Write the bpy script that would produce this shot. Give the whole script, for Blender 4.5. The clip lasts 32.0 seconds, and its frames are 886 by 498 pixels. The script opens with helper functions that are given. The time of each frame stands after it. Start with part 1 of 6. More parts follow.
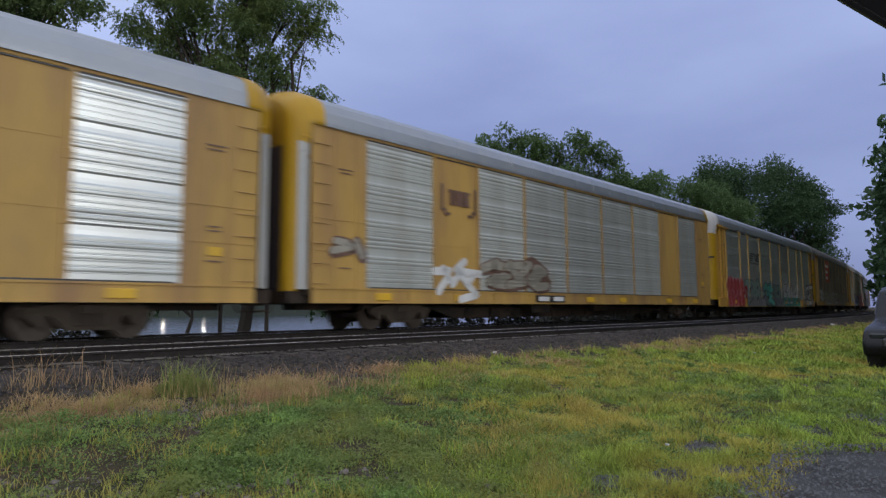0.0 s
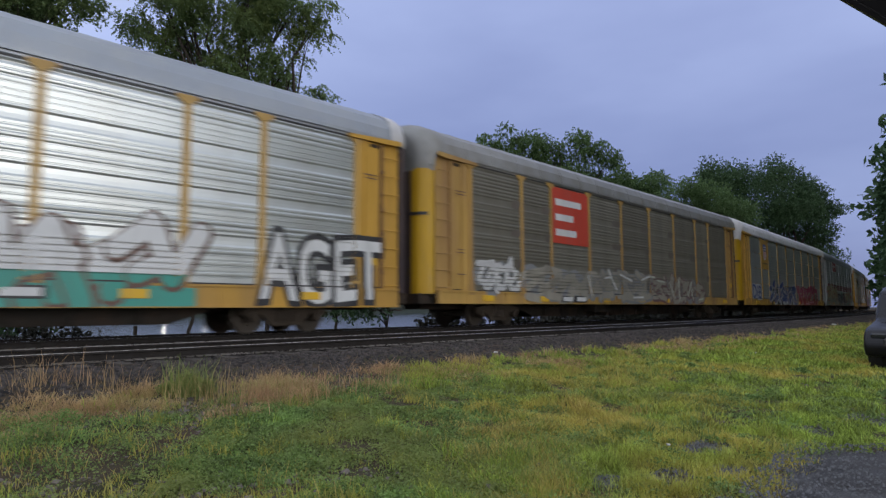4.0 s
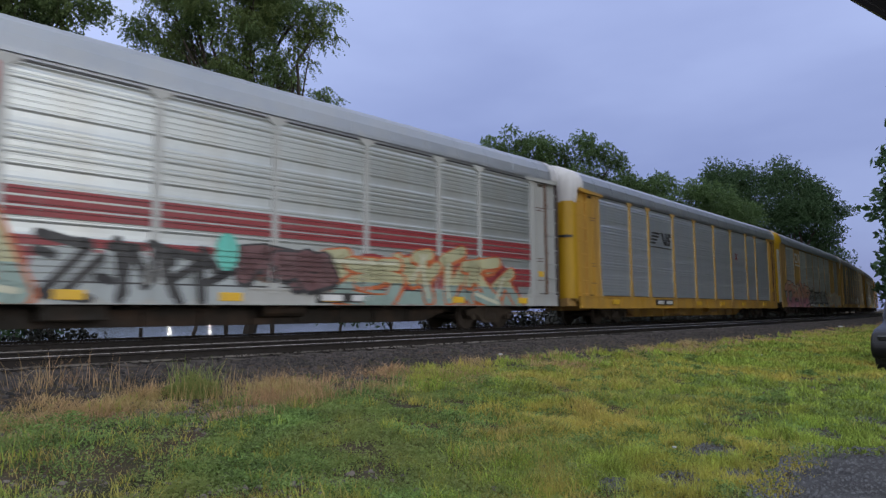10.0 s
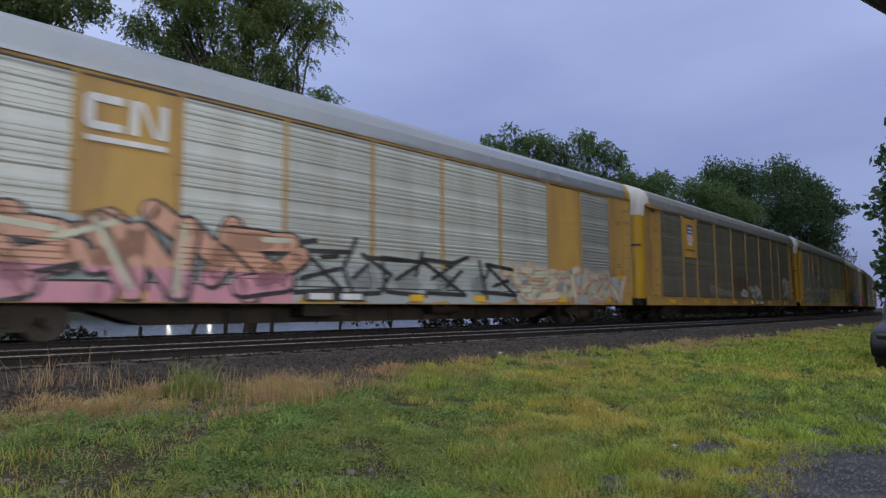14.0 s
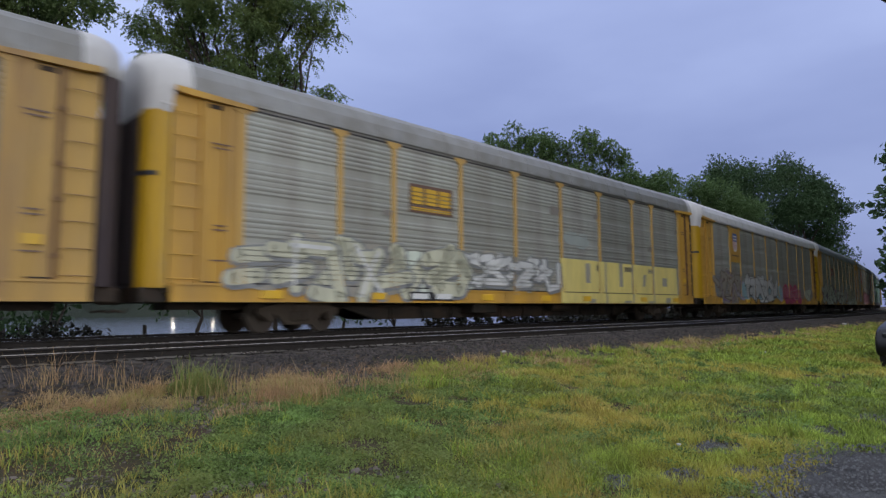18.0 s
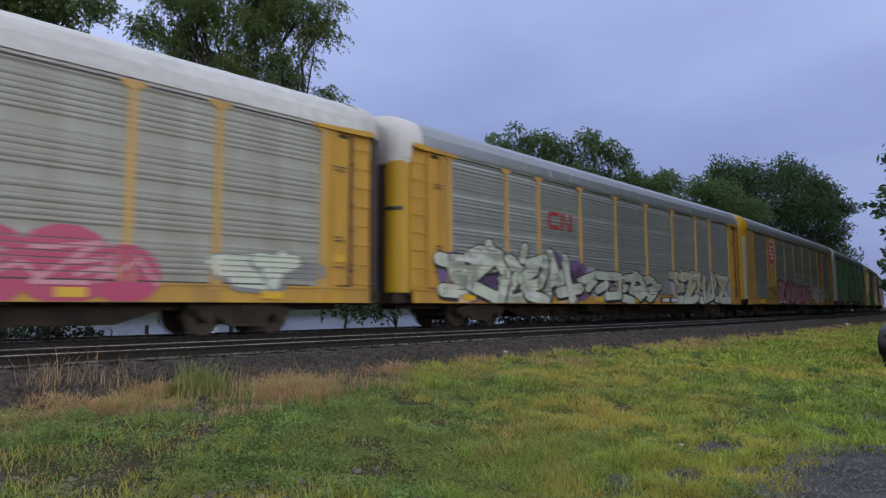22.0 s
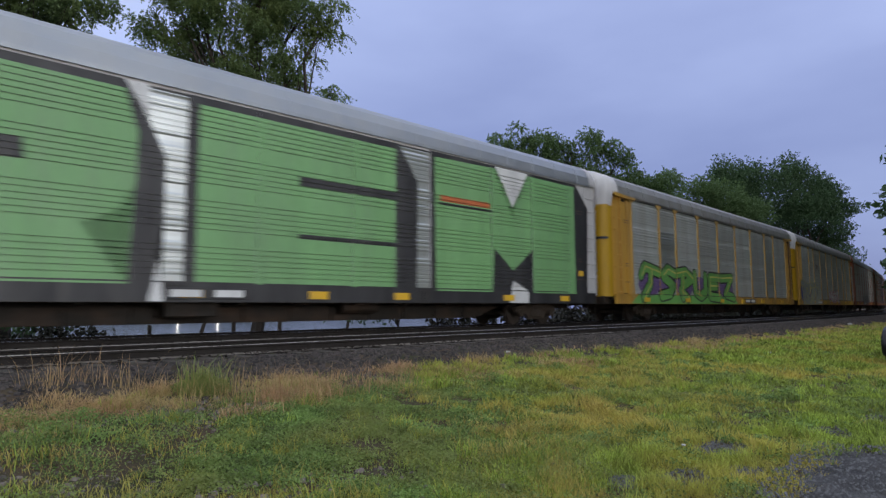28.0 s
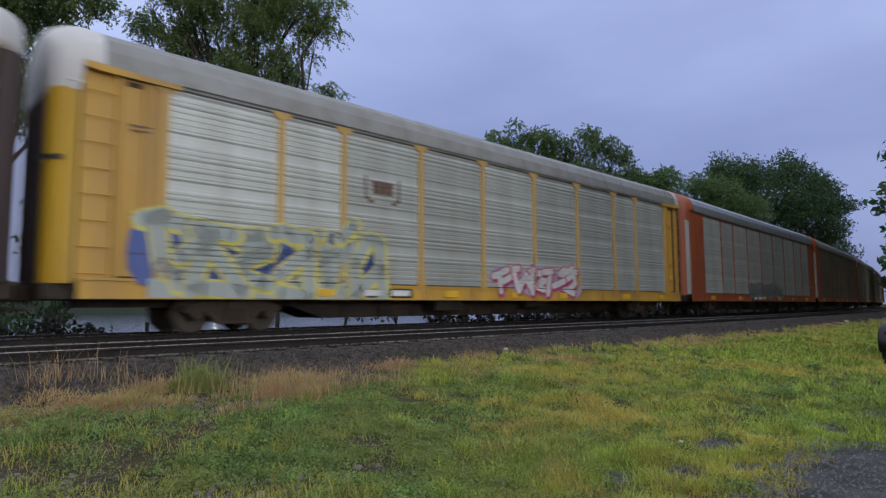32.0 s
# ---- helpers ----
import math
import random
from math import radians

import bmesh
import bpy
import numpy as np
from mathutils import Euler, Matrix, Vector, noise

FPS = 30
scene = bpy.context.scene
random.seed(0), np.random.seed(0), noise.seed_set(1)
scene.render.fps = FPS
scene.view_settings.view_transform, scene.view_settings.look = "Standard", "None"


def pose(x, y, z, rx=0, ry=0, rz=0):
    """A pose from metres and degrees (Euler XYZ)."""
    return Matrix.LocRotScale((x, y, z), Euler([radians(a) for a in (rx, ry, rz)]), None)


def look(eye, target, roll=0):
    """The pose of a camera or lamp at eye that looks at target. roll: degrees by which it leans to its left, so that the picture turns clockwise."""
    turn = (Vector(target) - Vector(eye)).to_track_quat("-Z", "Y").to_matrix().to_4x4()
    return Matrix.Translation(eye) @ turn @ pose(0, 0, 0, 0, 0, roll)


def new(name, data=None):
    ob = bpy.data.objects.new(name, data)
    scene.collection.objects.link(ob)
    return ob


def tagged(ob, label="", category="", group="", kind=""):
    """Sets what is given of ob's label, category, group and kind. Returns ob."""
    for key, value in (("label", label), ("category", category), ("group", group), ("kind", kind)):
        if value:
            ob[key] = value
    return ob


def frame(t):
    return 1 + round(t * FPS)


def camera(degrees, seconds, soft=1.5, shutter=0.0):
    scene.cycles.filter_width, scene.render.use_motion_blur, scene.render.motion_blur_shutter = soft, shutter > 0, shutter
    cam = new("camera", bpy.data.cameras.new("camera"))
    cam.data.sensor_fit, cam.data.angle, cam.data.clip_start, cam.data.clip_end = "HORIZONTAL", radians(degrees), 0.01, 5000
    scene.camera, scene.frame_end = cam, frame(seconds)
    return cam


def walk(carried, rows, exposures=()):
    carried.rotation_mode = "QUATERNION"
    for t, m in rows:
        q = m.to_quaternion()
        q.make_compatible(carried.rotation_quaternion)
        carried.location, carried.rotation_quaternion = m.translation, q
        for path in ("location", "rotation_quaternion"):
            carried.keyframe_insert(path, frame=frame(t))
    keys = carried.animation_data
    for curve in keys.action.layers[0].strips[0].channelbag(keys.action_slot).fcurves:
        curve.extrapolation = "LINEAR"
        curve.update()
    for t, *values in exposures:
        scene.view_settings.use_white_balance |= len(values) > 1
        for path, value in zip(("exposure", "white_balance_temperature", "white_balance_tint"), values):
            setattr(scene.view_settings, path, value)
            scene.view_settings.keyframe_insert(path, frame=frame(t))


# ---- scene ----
# ---------- camera ----------
EYE = (0.0, 0.0, 0.511)
HEADING, PITCH, ROLL, FOCAL = 45.067, 5.676, -0.281, 1097.8
cam = camera(71.065, 32.0, soft=1.35, shutter=0.5)


def aim(turn, lift, slide):
    a, p = radians(HEADING + turn), radians(PITCH + lift)
    d = Vector((math.cos(a) * math.cos(p), math.sin(a) * math.cos(p), math.sin(p)))
    eye = Vector(EYE) - Vector((math.sin(a), -math.cos(a), 0)) * slide
    return look(eye, eye + d * 10, ROLL)


DRIFT = [(0, -.42, -.16, 0), (2, -.42, -.16, 0), (3.5, -.37, -.16, .001), (6, -.21, -.16, .002), (9, .05, -.05, .005), (11, .05, .08, .008), (12, 0, 0, .010),
         (14, .02, -.1, .013), (16.5, .2, -.25, .019), (19, .37, -.2, .023), (23, .47, -.2, .024), (25.5, .47, -.2, .024), (27.5, .63, -.2, .025),
         (29.5, .68, -.2, .025), (30.5, .58, -.26, .025), (32, .47, -.47, .025)]
walk(cam, [(t, aim(a, b, c)) for t, a, b, c in DRIFT],
     exposures=[(0, 0.0), (9, .06), (10, .12), (11, .05), (12, -.28), (13, -.42), (14, -.02), (14.5, .05), (17, .12), (19, .05), (22, .06), (28, .1), (30, .13), (32, .06)])

# ---------- sky and light: a dull evening, brighter behind the camera ----------
world = bpy.data.worlds.new("evening_sky")
scene.world = world
world.use_nodes = True
wn, wl = world.node_tree.nodes, world.node_tree.links
wn.clear()
w_out, w_bg = wn.new("ShaderNodeOutputWorld"), wn.new("ShaderNodeBackground")
w_sky = wn.new("ShaderNodeTexSky")
w_sky.sky_type, w_sky.sun_disc = "NISHITA", False
w_sky.sun_elevation, w_sky.sun_rotation = radians(6), radians(215)
w_co = wn.new("ShaderNodeTexCoord")
w_noise = wn.new("ShaderNodeTexNoise")
w_noise.inputs["Scale"].default_value, w_noise.inputs["Detail"].default_value = 2.2, 4.0
w_map = wn.new("ShaderNodeMapping")
w_map.inputs["Scale"].default_value = (1, 1, 3)
w_dot = wn.new("ShaderNodeVectorMath")
w_dot.operation = "DOT_PRODUCT"
w_dot.inputs[1].default_value = (-.74, -.4, .56)
w_add = wn.new("ShaderNodeMath")
w_add.operation = "MULTIPLY_ADD"
w_add.inputs[1].default_value = .36
w_ramp = wn.new("ShaderNodeValToRGB")
els = w_ramp.color_ramp.elements
els[0].position, els[0].color = 0.0, (.15, .195, .415, 1)
els[1].position, els[1].color = 1.0, (1.12, 1.2, 1.38, 1)
for at, c in ((.2, (.235, .292, .585, 1)), (.46, (.51, .61, .99, 1)), (.7, (.7, .77, .97, 1))):
    e = els.new(at)
    e.color = c
w_scale = wn.new("ShaderNodeMapRange")
w_scale.inputs[1].default_value, w_scale.inputs[2].default_value = -.88, .7
w_mix = wn.new("ShaderNodeMix")
w_mix.data_type = "RGBA"
w_mix.inputs[0].default_value = .12
wl.new(w_co.outputs["Generated"], w_map.inputs[0])
wl.new(w_map.outputs[0], w_noise.inputs["Vector"])
wl.new(w_co.outputs["Generated"], w_dot.inputs[0])
wl.new(w_noise.outputs[0], w_add.inputs[0])
wl.new(w_dot.outputs["Value"], w_add.inputs[2])
wl.new(w_add.outputs[0], w_scale.inputs[0])
wl.new(w_scale.outputs[0], w_ramp.inputs[0])
w_dim = wn.new("ShaderNodeVectorMath")
w_dim.operation = "SCALE"
w_dim.inputs["Scale"].default_value = .12
wl.new(w_sky.outputs[0], w_dim.inputs[0])
wl.new(w_ramp.outputs[0], w_mix.inputs[6])
wl.new(w_dim.outputs[0], w_mix.inputs[7])
wl.new(w_mix.outputs[2], w_bg.inputs[0])
w_bg.inputs[1].default_value = 1.0
wl.new(w_bg.outputs[0], w_out.inputs[0])

sun = new("sun", bpy.data.lights.new("sun", "SUN"))
sun.data.energy, sun.data.angle, sun.data.color = .47, radians(17), (1, .96, .9)
sun.matrix_world = look((6, -46, 9.4), (-2, 14, 2))


# ---------- materials ----------
def material(name, base, rough=.7, metal=0.0, dark=.75, light=1.2, grain=8.0, coarse=.6, bump=.15, depth=.02, island=0.0,
             rand=0.0, stretch=(1, 1, 1), stain=None, stain_amount=.5, stain_scale=1.5, spec=.5, vary=1.0):
    """A surface with variation at two scales, fine relief and optional stains."""
    m = bpy.data.materials.new(name)
    m.use_nodes = True
    n, l = m.node_tree.nodes, m.node_tree.links
    b = n["Principled BSDF"]
    co, mp = n.new("ShaderNodeTexCoord"), n.new("ShaderNodeMapping")
    mp.inputs["Scale"].default_value = stretch
    l.new(co.outputs["Object"], mp.inputs[0])
    fine, wide = n.new("ShaderNodeTexNoise"), n.new("ShaderNodeTexNoise")
    fine.inputs["Scale"].default_value, fine.inputs["Detail"].default_value = grain, 6
    wide.inputs["Scale"].default_value, wide.inputs["Detail"].default_value = coarse, 3
    for t in (fine, wide):
        l.new(mp.outputs[0], t.inputs["Vector"])
    s = n.new("ShaderNodeMath")
    s.operation = "ADD"
    l.new(fine.outputs[0], s.inputs[0])
    l.new(wide.outputs[0], s.inputs[1])
    last = s.outputs[0]
    if island or rand:
        g = n.new("ShaderNodeNewGeometry" if island else "ShaderNodeObjectInfo")
        k = n.new("ShaderNodeMath")
        k.operation = "MULTIPLY_ADD"
        k.inputs[1].default_value = island or rand
        l.new(g.outputs["Random Per Island" if island else "Random"], k.inputs[0])
        l.new(last, k.inputs[2])
        last = k.outputs[0]
    mr = n.new("ShaderNodeMapRange")
    extra = island or rand
    mr.inputs[1].default_value, mr.inputs[2].default_value = .6 + extra * .3, 1.4 + extra * .7
    mr.inputs[3].default_value, mr.inputs[4].default_value = dark, light
    l.new(last, mr.inputs[0])
    sc = n.new("ShaderNodeVectorMath")
    sc.operation = "SCALE"
    sc.inputs[0].default_value = base
    l.new(mr.outputs[0], sc.inputs["Scale"])
    colour = sc.outputs[0]
    if stain:
        st, cr, mx = n.new("ShaderNodeTexNoise"), n.new("ShaderNodeMapRange"), n.new("ShaderNodeMix")
        st.inputs["Scale"].default_value, st.inputs["Detail"].default_value = stain_scale, 5
        mp2 = n.new("ShaderNodeMapping")
        mp2.inputs["Scale"].default_value, mp2.inputs["Location"].default_value = stretch, (3.1, 7.7, 1.3)
        l.new(co.outputs["Object"], mp2.inputs[0])
        l.new(mp2.outputs[0], st.inputs["Vector"])
        cr.inputs[1].default_value, cr.inputs[2].default_value, cr.inputs[4].default_value = .42, .68, stain_amount
        l.new(st.outputs[0], cr.inputs[0])
        mx.data_type = "RGBA"
        l.new(cr.outputs[0], mx.inputs[0])
        l.new(colour, mx.inputs[6])
        mx.inputs[7].default_value = (*stain, 1)
        colour = mx.outputs[2]
    l.new(colour, b.inputs["Base Color"])
    b.inputs["Metallic"].default_value, b.inputs["Specular IOR Level"].default_value = metal, spec
    rr = n.new("ShaderNodeMapRange")
    rr.inputs[1].default_value, rr.inputs[2].default_value = .3, .7
    rr.inputs[3].default_value, rr.inputs[4].default_value = max(.04, rough - .1 * vary), min(1, rough + .12 * vary)
    l.new(fine.outputs[0], rr.inputs[0])
    l.new(rr.outputs[0], b.inputs["Roughness"])
    if bump:
        bp = n.new("ShaderNodeBump")
        bp.inputs["Strength"].default_value, bp.inputs["Distance"].default_value = bump, depth
        l.new(fine.outputs[0], bp.inputs["Height"])
        l.new(bp.outputs[0], b.inputs["Normal"])
    return m


def glow(name, colour, strength):
    m = bpy.data.materials.new(name)
    m.use_nodes = True
    b = m.node_tree.nodes["Principled BSDF"]
    b.inputs["Base Color"].default_value = (*colour, 1)
    b.inputs["Emission Color"].default_value, b.inputs["Emission Strength"].default_value = (*colour, 1), strength
    return m


RUN = (1, 1, .18)  # streaks that run down the sides
M = dict(
    yellow=material("yellow_paint", (.54, .31, .055), .42, spec=.3, stain=(.33, .2, .07), stain_amount=.7, stain_scale=1.1, stretch=RUN, grain=5, coarse=.9, bump=.05, rand=.25, dark=.82, light=1.12),
    old_yellow=material("faded_yellow_paint", (.47, .295, .085), .5, spec=.3, stain=(.24, .14, .08), stain_amount=.75, stain_scale=1.0, stretch=RUN, grain=5, coarse=.9, bump=.06, rand=.3, dark=.78, light=1.15),
    faded=material("sun_bleached_yellow_paint", (.52, .33, .105), .5, spec=.3, stain=(.3, .19, .09), stain_amount=.5, stretch=RUN, grain=5, coarse=.9, bump=.06, rand=.3, dark=.8, light=1.12),
    # yellow paint darkened in colour for the tree shade at the bend
    shaded_yellow=material("shade_dulled_yellow_paint", (.2, .14, .065), .6, spec=.25, stain=(.1, .075, .05), stain_amount=.6, stretch=RUN, grain=5, coarse=.9, bump=.06, rand=.3),
    orange=material("red_orange_paint", (.33, .08, .03), .45, stain=(.25, .07, .04), stretch=RUN, grain=5, bump=.05, rand=.2),
    grey=material("pale_grey_paint", (.4, .41, .4), .45, stain=(.34, .33, .3), stretch=RUN, grain=5, bump=.05, rand=.15, dark=.85, light=1.08),
    white=material("chalky_white_paint", (.56, .55, .55), .55, stain=(.42, .4, .38), stain_amount=.5, stretch=RUN, grain=6, bump=.05),
    black=material("black_paint", (.018, .018, .022), .45, stain=(.06, .055, .05), stretch=RUN, grain=6, bump=.05),
    corner=material("clean_yellow_paint", (.46, .27, .012), .4, spec=.35, stain=(.3, .16, .02), stain_amount=.35, stretch=RUN, grain=5, coarse=.9, bump=.05, rand=.2, dark=.85, light=1.1),
    # end faces: dirt plus the narrow gap's shade, put into one dark colour
    soot_shade=material("purple_brown_soot_and_shade", (.05, .036, .04), .8, stain=(.1, .07, .06), stain_amount=.4, stretch=RUN, grain=5, bump=.1),
    rust=material("brown_rust", (.13, .065, .035), .75, stain=(.06, .035, .025), stretch=RUN, grain=8, bump=.15),
    zinc=material("galvanized_steel", (.53, .56, .56), .34, .72, stain=(.42, .41, .38), stain_amount=.25, stretch=RUN, grain=7, coarse=1.2, bump=.006, rand=.5, dark=.86, light=1.06, vary=.3),
    bright_zinc=material("new_galvanized_steel", (.66, .7, .78), .32, .7, stain=(.7, .7, .68), stain_amount=.1, stretch=RUN, grain=3, coarse=.8, bump=0, rand=.3, dark=.94, light=1.04, vary=.2),
    soft_zinc=material("dulled_galvanized_steel", (.45, .48, .485), .42, .65, stain=(.4, .39, .36), stain_amount=.4, stretch=RUN, grain=7, coarse=1.2, bump=.006, vary=.4, rand=.5, dark=.8, light=1.1),
    dull_zinc=material("weathered_galvanized_steel", (.49, .515, .495), .5, .45, stain=(.34, .32, .28), stain_amount=.45, stretch=RUN, grain=7, coarse=1.2, bump=.008, vary=.4, rand=.6, dark=.72, light=1.12),
    dirty_zinc=material("grimy_galvanized_steel", (.2, .19, .155), .55, .35, stain=(.14, .125, .1), stain_amount=.5, stretch=RUN, grain=7, coarse=1.2, bump=.008, vary=.4, rand=.6, dark=.7, light=1.15),
    worn_zinc=material("worn_galvanized_steel", (.36, .365, .33), .55, .35, stain=(.22, .2, .175), stain_amount=.5, stretch=RUN, grain=7, coarse=1.2, bump=.008, vary=.4, rand=.6, dark=.7, light=1.15),
    roof=material("roof_steel", (.31, .335, .37), .42, .6, stain=(.36, .36, .35), stain_amount=.4, grain=4, coarse=.4, bump=.04, rand=.3, dark=.85, light=1.1),
    dark_roof=material("dirty_roof_steel", (.25, .25, .245), .55, .3, stain=(.17, .155, .13), grain=4, coarse=.4, bump=.05, rand=.3),
    white_roof=material("white_roof_paint", (.58, .58, .595), .5, stain=(.48, .47, .45), stain_amount=.4, grain=4, coarse=.4, bump=.04),
    grime=material("sooty_brown_grime", (.085, .058, .035), .8, stain=(.1, .07, .04), stretch=RUN, grain=5, bump=.1),
    iron=material("grimy_iron", (.02, .016, .012), .7, .2, stain=(.09, .05, .03), grain=9, bump=.2),
    wheel=material("wheel_steel", (.06, .05, .04), .6, .4, stain=(.05, .035, .03), grain=8, bump=.1),
    truck=material("rusty_cast_steel", (.055, .041, .028), .75, .2, stain=(.035, .025, .02), grain=10, bump=.25),
    rail=material("rail_steel", (.014, .01, .008), .75, .2, stain=(.012, .01, .008), grain=10, bump=.15),
    dull_rail=material("rusted_rail_head", (.42, .38, .34), .28, .8, stain=(.07, .045, .03), stain_amount=.5, grain=20, bump=.03),
    wet_foot=material("wet_rail_foot", (.4, .36, .32), .28, .7, stain=(.03, .022, .018), stain_amount=.8, stain_scale=1.2, grain=12, bump=.15),
    rail_top=material("worn_rail_head", (.42, .42, .42), .24, 1.0, grain=20, bump=.02, dark=.85, light=1.05),
    tie=material("creosoted_timber", (.03, .023, .018), .85, stain=(.1, .085, .07), stretch=(1, 8, 1), grain=10, bump=.4, rand=.6),
    ballast=material("ballast_stone", (.05, .041, .037), .85, island=1.2, grain=14, bump=.3, dark=.15, light=1.75),
    oily=material("oily_ballast_stone", (.022, .018, .016), .8, island=1.2, grain=14, bump=.3, dark=.2, light=1.7),
    gravel=material("wet_gravel", (.1, .1, .107), .55, island=.8, grain=20, bump=.3, dark=.5, light=1.4),
)


# ---------- building helpers ----------
def part(name, bm, mat, parent=None, label="", m=None):
    """Links a bmesh, or a ready mesh, as one object under a thing or part."""
    if isinstance(bm, bmesh.types.BMesh):
        me = bpy.data.meshes.new(name)
        bm.to_mesh(me)
        bm.free()
    else:
        me = bm
    if mat is not None and not me.materials:
        me.materials.append(mat)
    ob = new(name, me)
    ob.parent = parent
    if m is not None:
        ob.matrix_basis = m
    if label:
        ob["label"] = label
    return ob


def empty(name, m, label, category, group="", kind=""):
    ob = new(name)
    ob.matrix_basis = m
    ob.empty_display_size = .2
    return tagged(ob, label, category, group, kind)


def box(bm, x0, x1, y0, y1, z0, z1, bevel=0.0):
    r = bmesh.ops.create_cube(bm, size=1, matrix=Matrix.Translation(((x0 + x1) / 2, (y0 + y1) / 2, (z0 + z1) / 2)) @ Matrix.Diagonal((x1 - x0, y1 - y0, z1 - z0, 1)))
    if bevel:
        es = list({e for v in r["verts"] for e in v.link_edges})
        bmesh.ops.bevel(bm, geom=es, offset=bevel, segments=1, affect="EDGES", profile=.5)
    return bm


def rod(bm, a, b, r0, r1=None, n=8):
    a, b = Vector(a), Vector(b)
    d = b - a
    m = Matrix.Translation((a + b) / 2) @ d.to_track_quat("Z", "Y").to_matrix().to_4x4()
    bmesh.ops.create_cone(bm, cap_ends=True, segments=n, radius1=r0, radius2=r0 if r1 is None else r1, depth=d.length, matrix=m)
    return bm


def prism(bm, outline, y0, y1):
    """An outline in (x, z) pushed from y0 to y1."""
    lo = [bm.verts.new((x, y0, z)) for x, z in outline]
    hi = [bm.verts.new((x, y1, z)) for x, z in outline]
    bm.faces.new(lo)
    bm.faces.new(hi[::-1])
    for i in range(len(lo)):
        j = (i + 1) % len(lo)
        bm.faces.new((lo[j], lo[i], hi[i], hi[j]))
    bmesh.ops.recalc_face_normals(bm, faces=bm.faces[:])
    return bm


def mesh_of(name, verts, faces, mat=None):
    me = bpy.data.meshes.new(name)
    me.from_pydata([tuple(v) for v in verts], [], [tuple(f) for f in faces])
    me.update()
    if mat is not None:
        me.materials.append(mat)
    return me


def soup(name, verts, size, mat):
    """A mesh of many separate faces of equal size from a flat array of corners."""
    verts = np.asarray(verts, dtype=np.float32).reshape(-1, 3)
    n = len(verts) // size
    me = bpy.data.meshes.new(name)
    me.vertices.add(len(verts))
    me.vertices.foreach_set("co", verts.ravel())
    me.loops.add(len(verts))
    me.loops.foreach_set("vertex_index", np.arange(len(verts), dtype=np.int32))
    me.polygons.add(n)
    me.polygons.foreach_set("loop_start", np.arange(0, len(verts), size, dtype=np.int32))
    me.polygons.foreach_set("loop_total", np.full(n, size, dtype=np.int32))
    me.update(calc_edges=True)
    me.materials.append(mat)
    return me


# ---------- the line of the tracks ----------
TRACK_Y, BEND_1, BEND_2 = 15.2, (14.0, 591.4), (80.0, 1350.0)
_g = np.arange(-400, 1000, .5)
_k = np.where(_g < BEND_1[0], 0, np.where(_g < BEND_2[0], 1 / BEND_1[1], 1 / BEND_2[1]))
_th = np.cumsum(_k) * .5
_px = np.cumsum(np.cos(_th)) * .5
_py = np.cumsum(np.sin(_th)) * .5
_px -= np.interp(0, _g, _px)
_py += TRACK_Y - np.interp(0, _g, _py)


def on_track(s, off=0.0):
    """A place on the line: s along it, off metres towards the camera's side, and the heading."""
    th = float(np.interp(s, _g, _th))
    return float(np.interp(s, _g, _px)) + math.sin(th) * off, float(np.interp(s, _g, _py)) - math.cos(th) * off, th


def aside(x, y):
    """How far a place lies to the camera's side of the train's track (arrays)."""
    s = np.interp(x, _px, _g)
    th = np.interp(s, _g, _th)
    return (np.interp(s, _g, _py) - y) * np.cos(th)


NEAR_OFF, RAIL_Z = 4.4, -.085  # the empty track on the camera's side; the height of the rail heads
GROUND = [(-400, -4.5), (-60, -4.0), (-14, -3.6), (-9, -1.6), (-4.2, -.8), (-2.3, -.33), (-1.9, -.285), (6.1, -.285), (6.9, -.33), (7.9, -.5), (10.5, -.68), (14, -.86), (60, -.95), (3000, -1.0)]


def ground_z(x, y):
    return np.interp(aside(x, y), [a for a, b in GROUND], [b for a, b in GROUND])


# ---------- ground ----------
def ground_material():
    m = material("verge_earth", (.085, .059, .042), .95, grain=22, coarse=1.1, bump=1.0, depth=.06, dark=.4, light=1.6, spec=.15,
                 stain=(.04, .055, .02), stain_amount=.8, stain_scale=1.1)
    return m


def build_ground():
    rs = np.concatenate([np.linspace(0, 40, 61), np.geomspace(42, 3000, 40)])
    an = np.linspace(0, 2 * math.pi, 181)[:-1]
    cx, cy = 6.0, 8.0
    v = [(cx, cy)]
    for r in rs[1:]:
        v += [(cx + r * math.cos(a), cy + r * math.sin(a)) for a in an]
    v = np.array(v)
    z = ground_z(v[:, 0], v[:, 1])
    side = aside(v[:, 0], v[:, 1])
    rough = np.array([noise.noise((x * .45, y * .45, 0)) * .07 + noise.noise((x * 1.7, y * 1.7, 3)) * .025 for x, y in v])
    z = z + np.where(side > 7.2, rough * np.clip((side - 7.2) / 2, 0, 1), 0)
    n = len(an)
    f = [(0, 1 + i, 1 + (i + 1) % n) for i in range(n)]
    for k in range(len(rs) - 2):
        a, b = 1 + k * n, 1 + (k + 1) * n
        f += [(a + i, b + i, b + (i + 1) % n, a + (i + 1) % n) for i in range(n)]
    me = mesh_of("ground", np.column_stack([v, z]), f, ground_material())
    for p in me.polygons:
        p.use_smooth = True
    tagged(new("ground", me), "damp earth verge with grass sloping up to the railway", "ground", kind="structure")


build_ground()


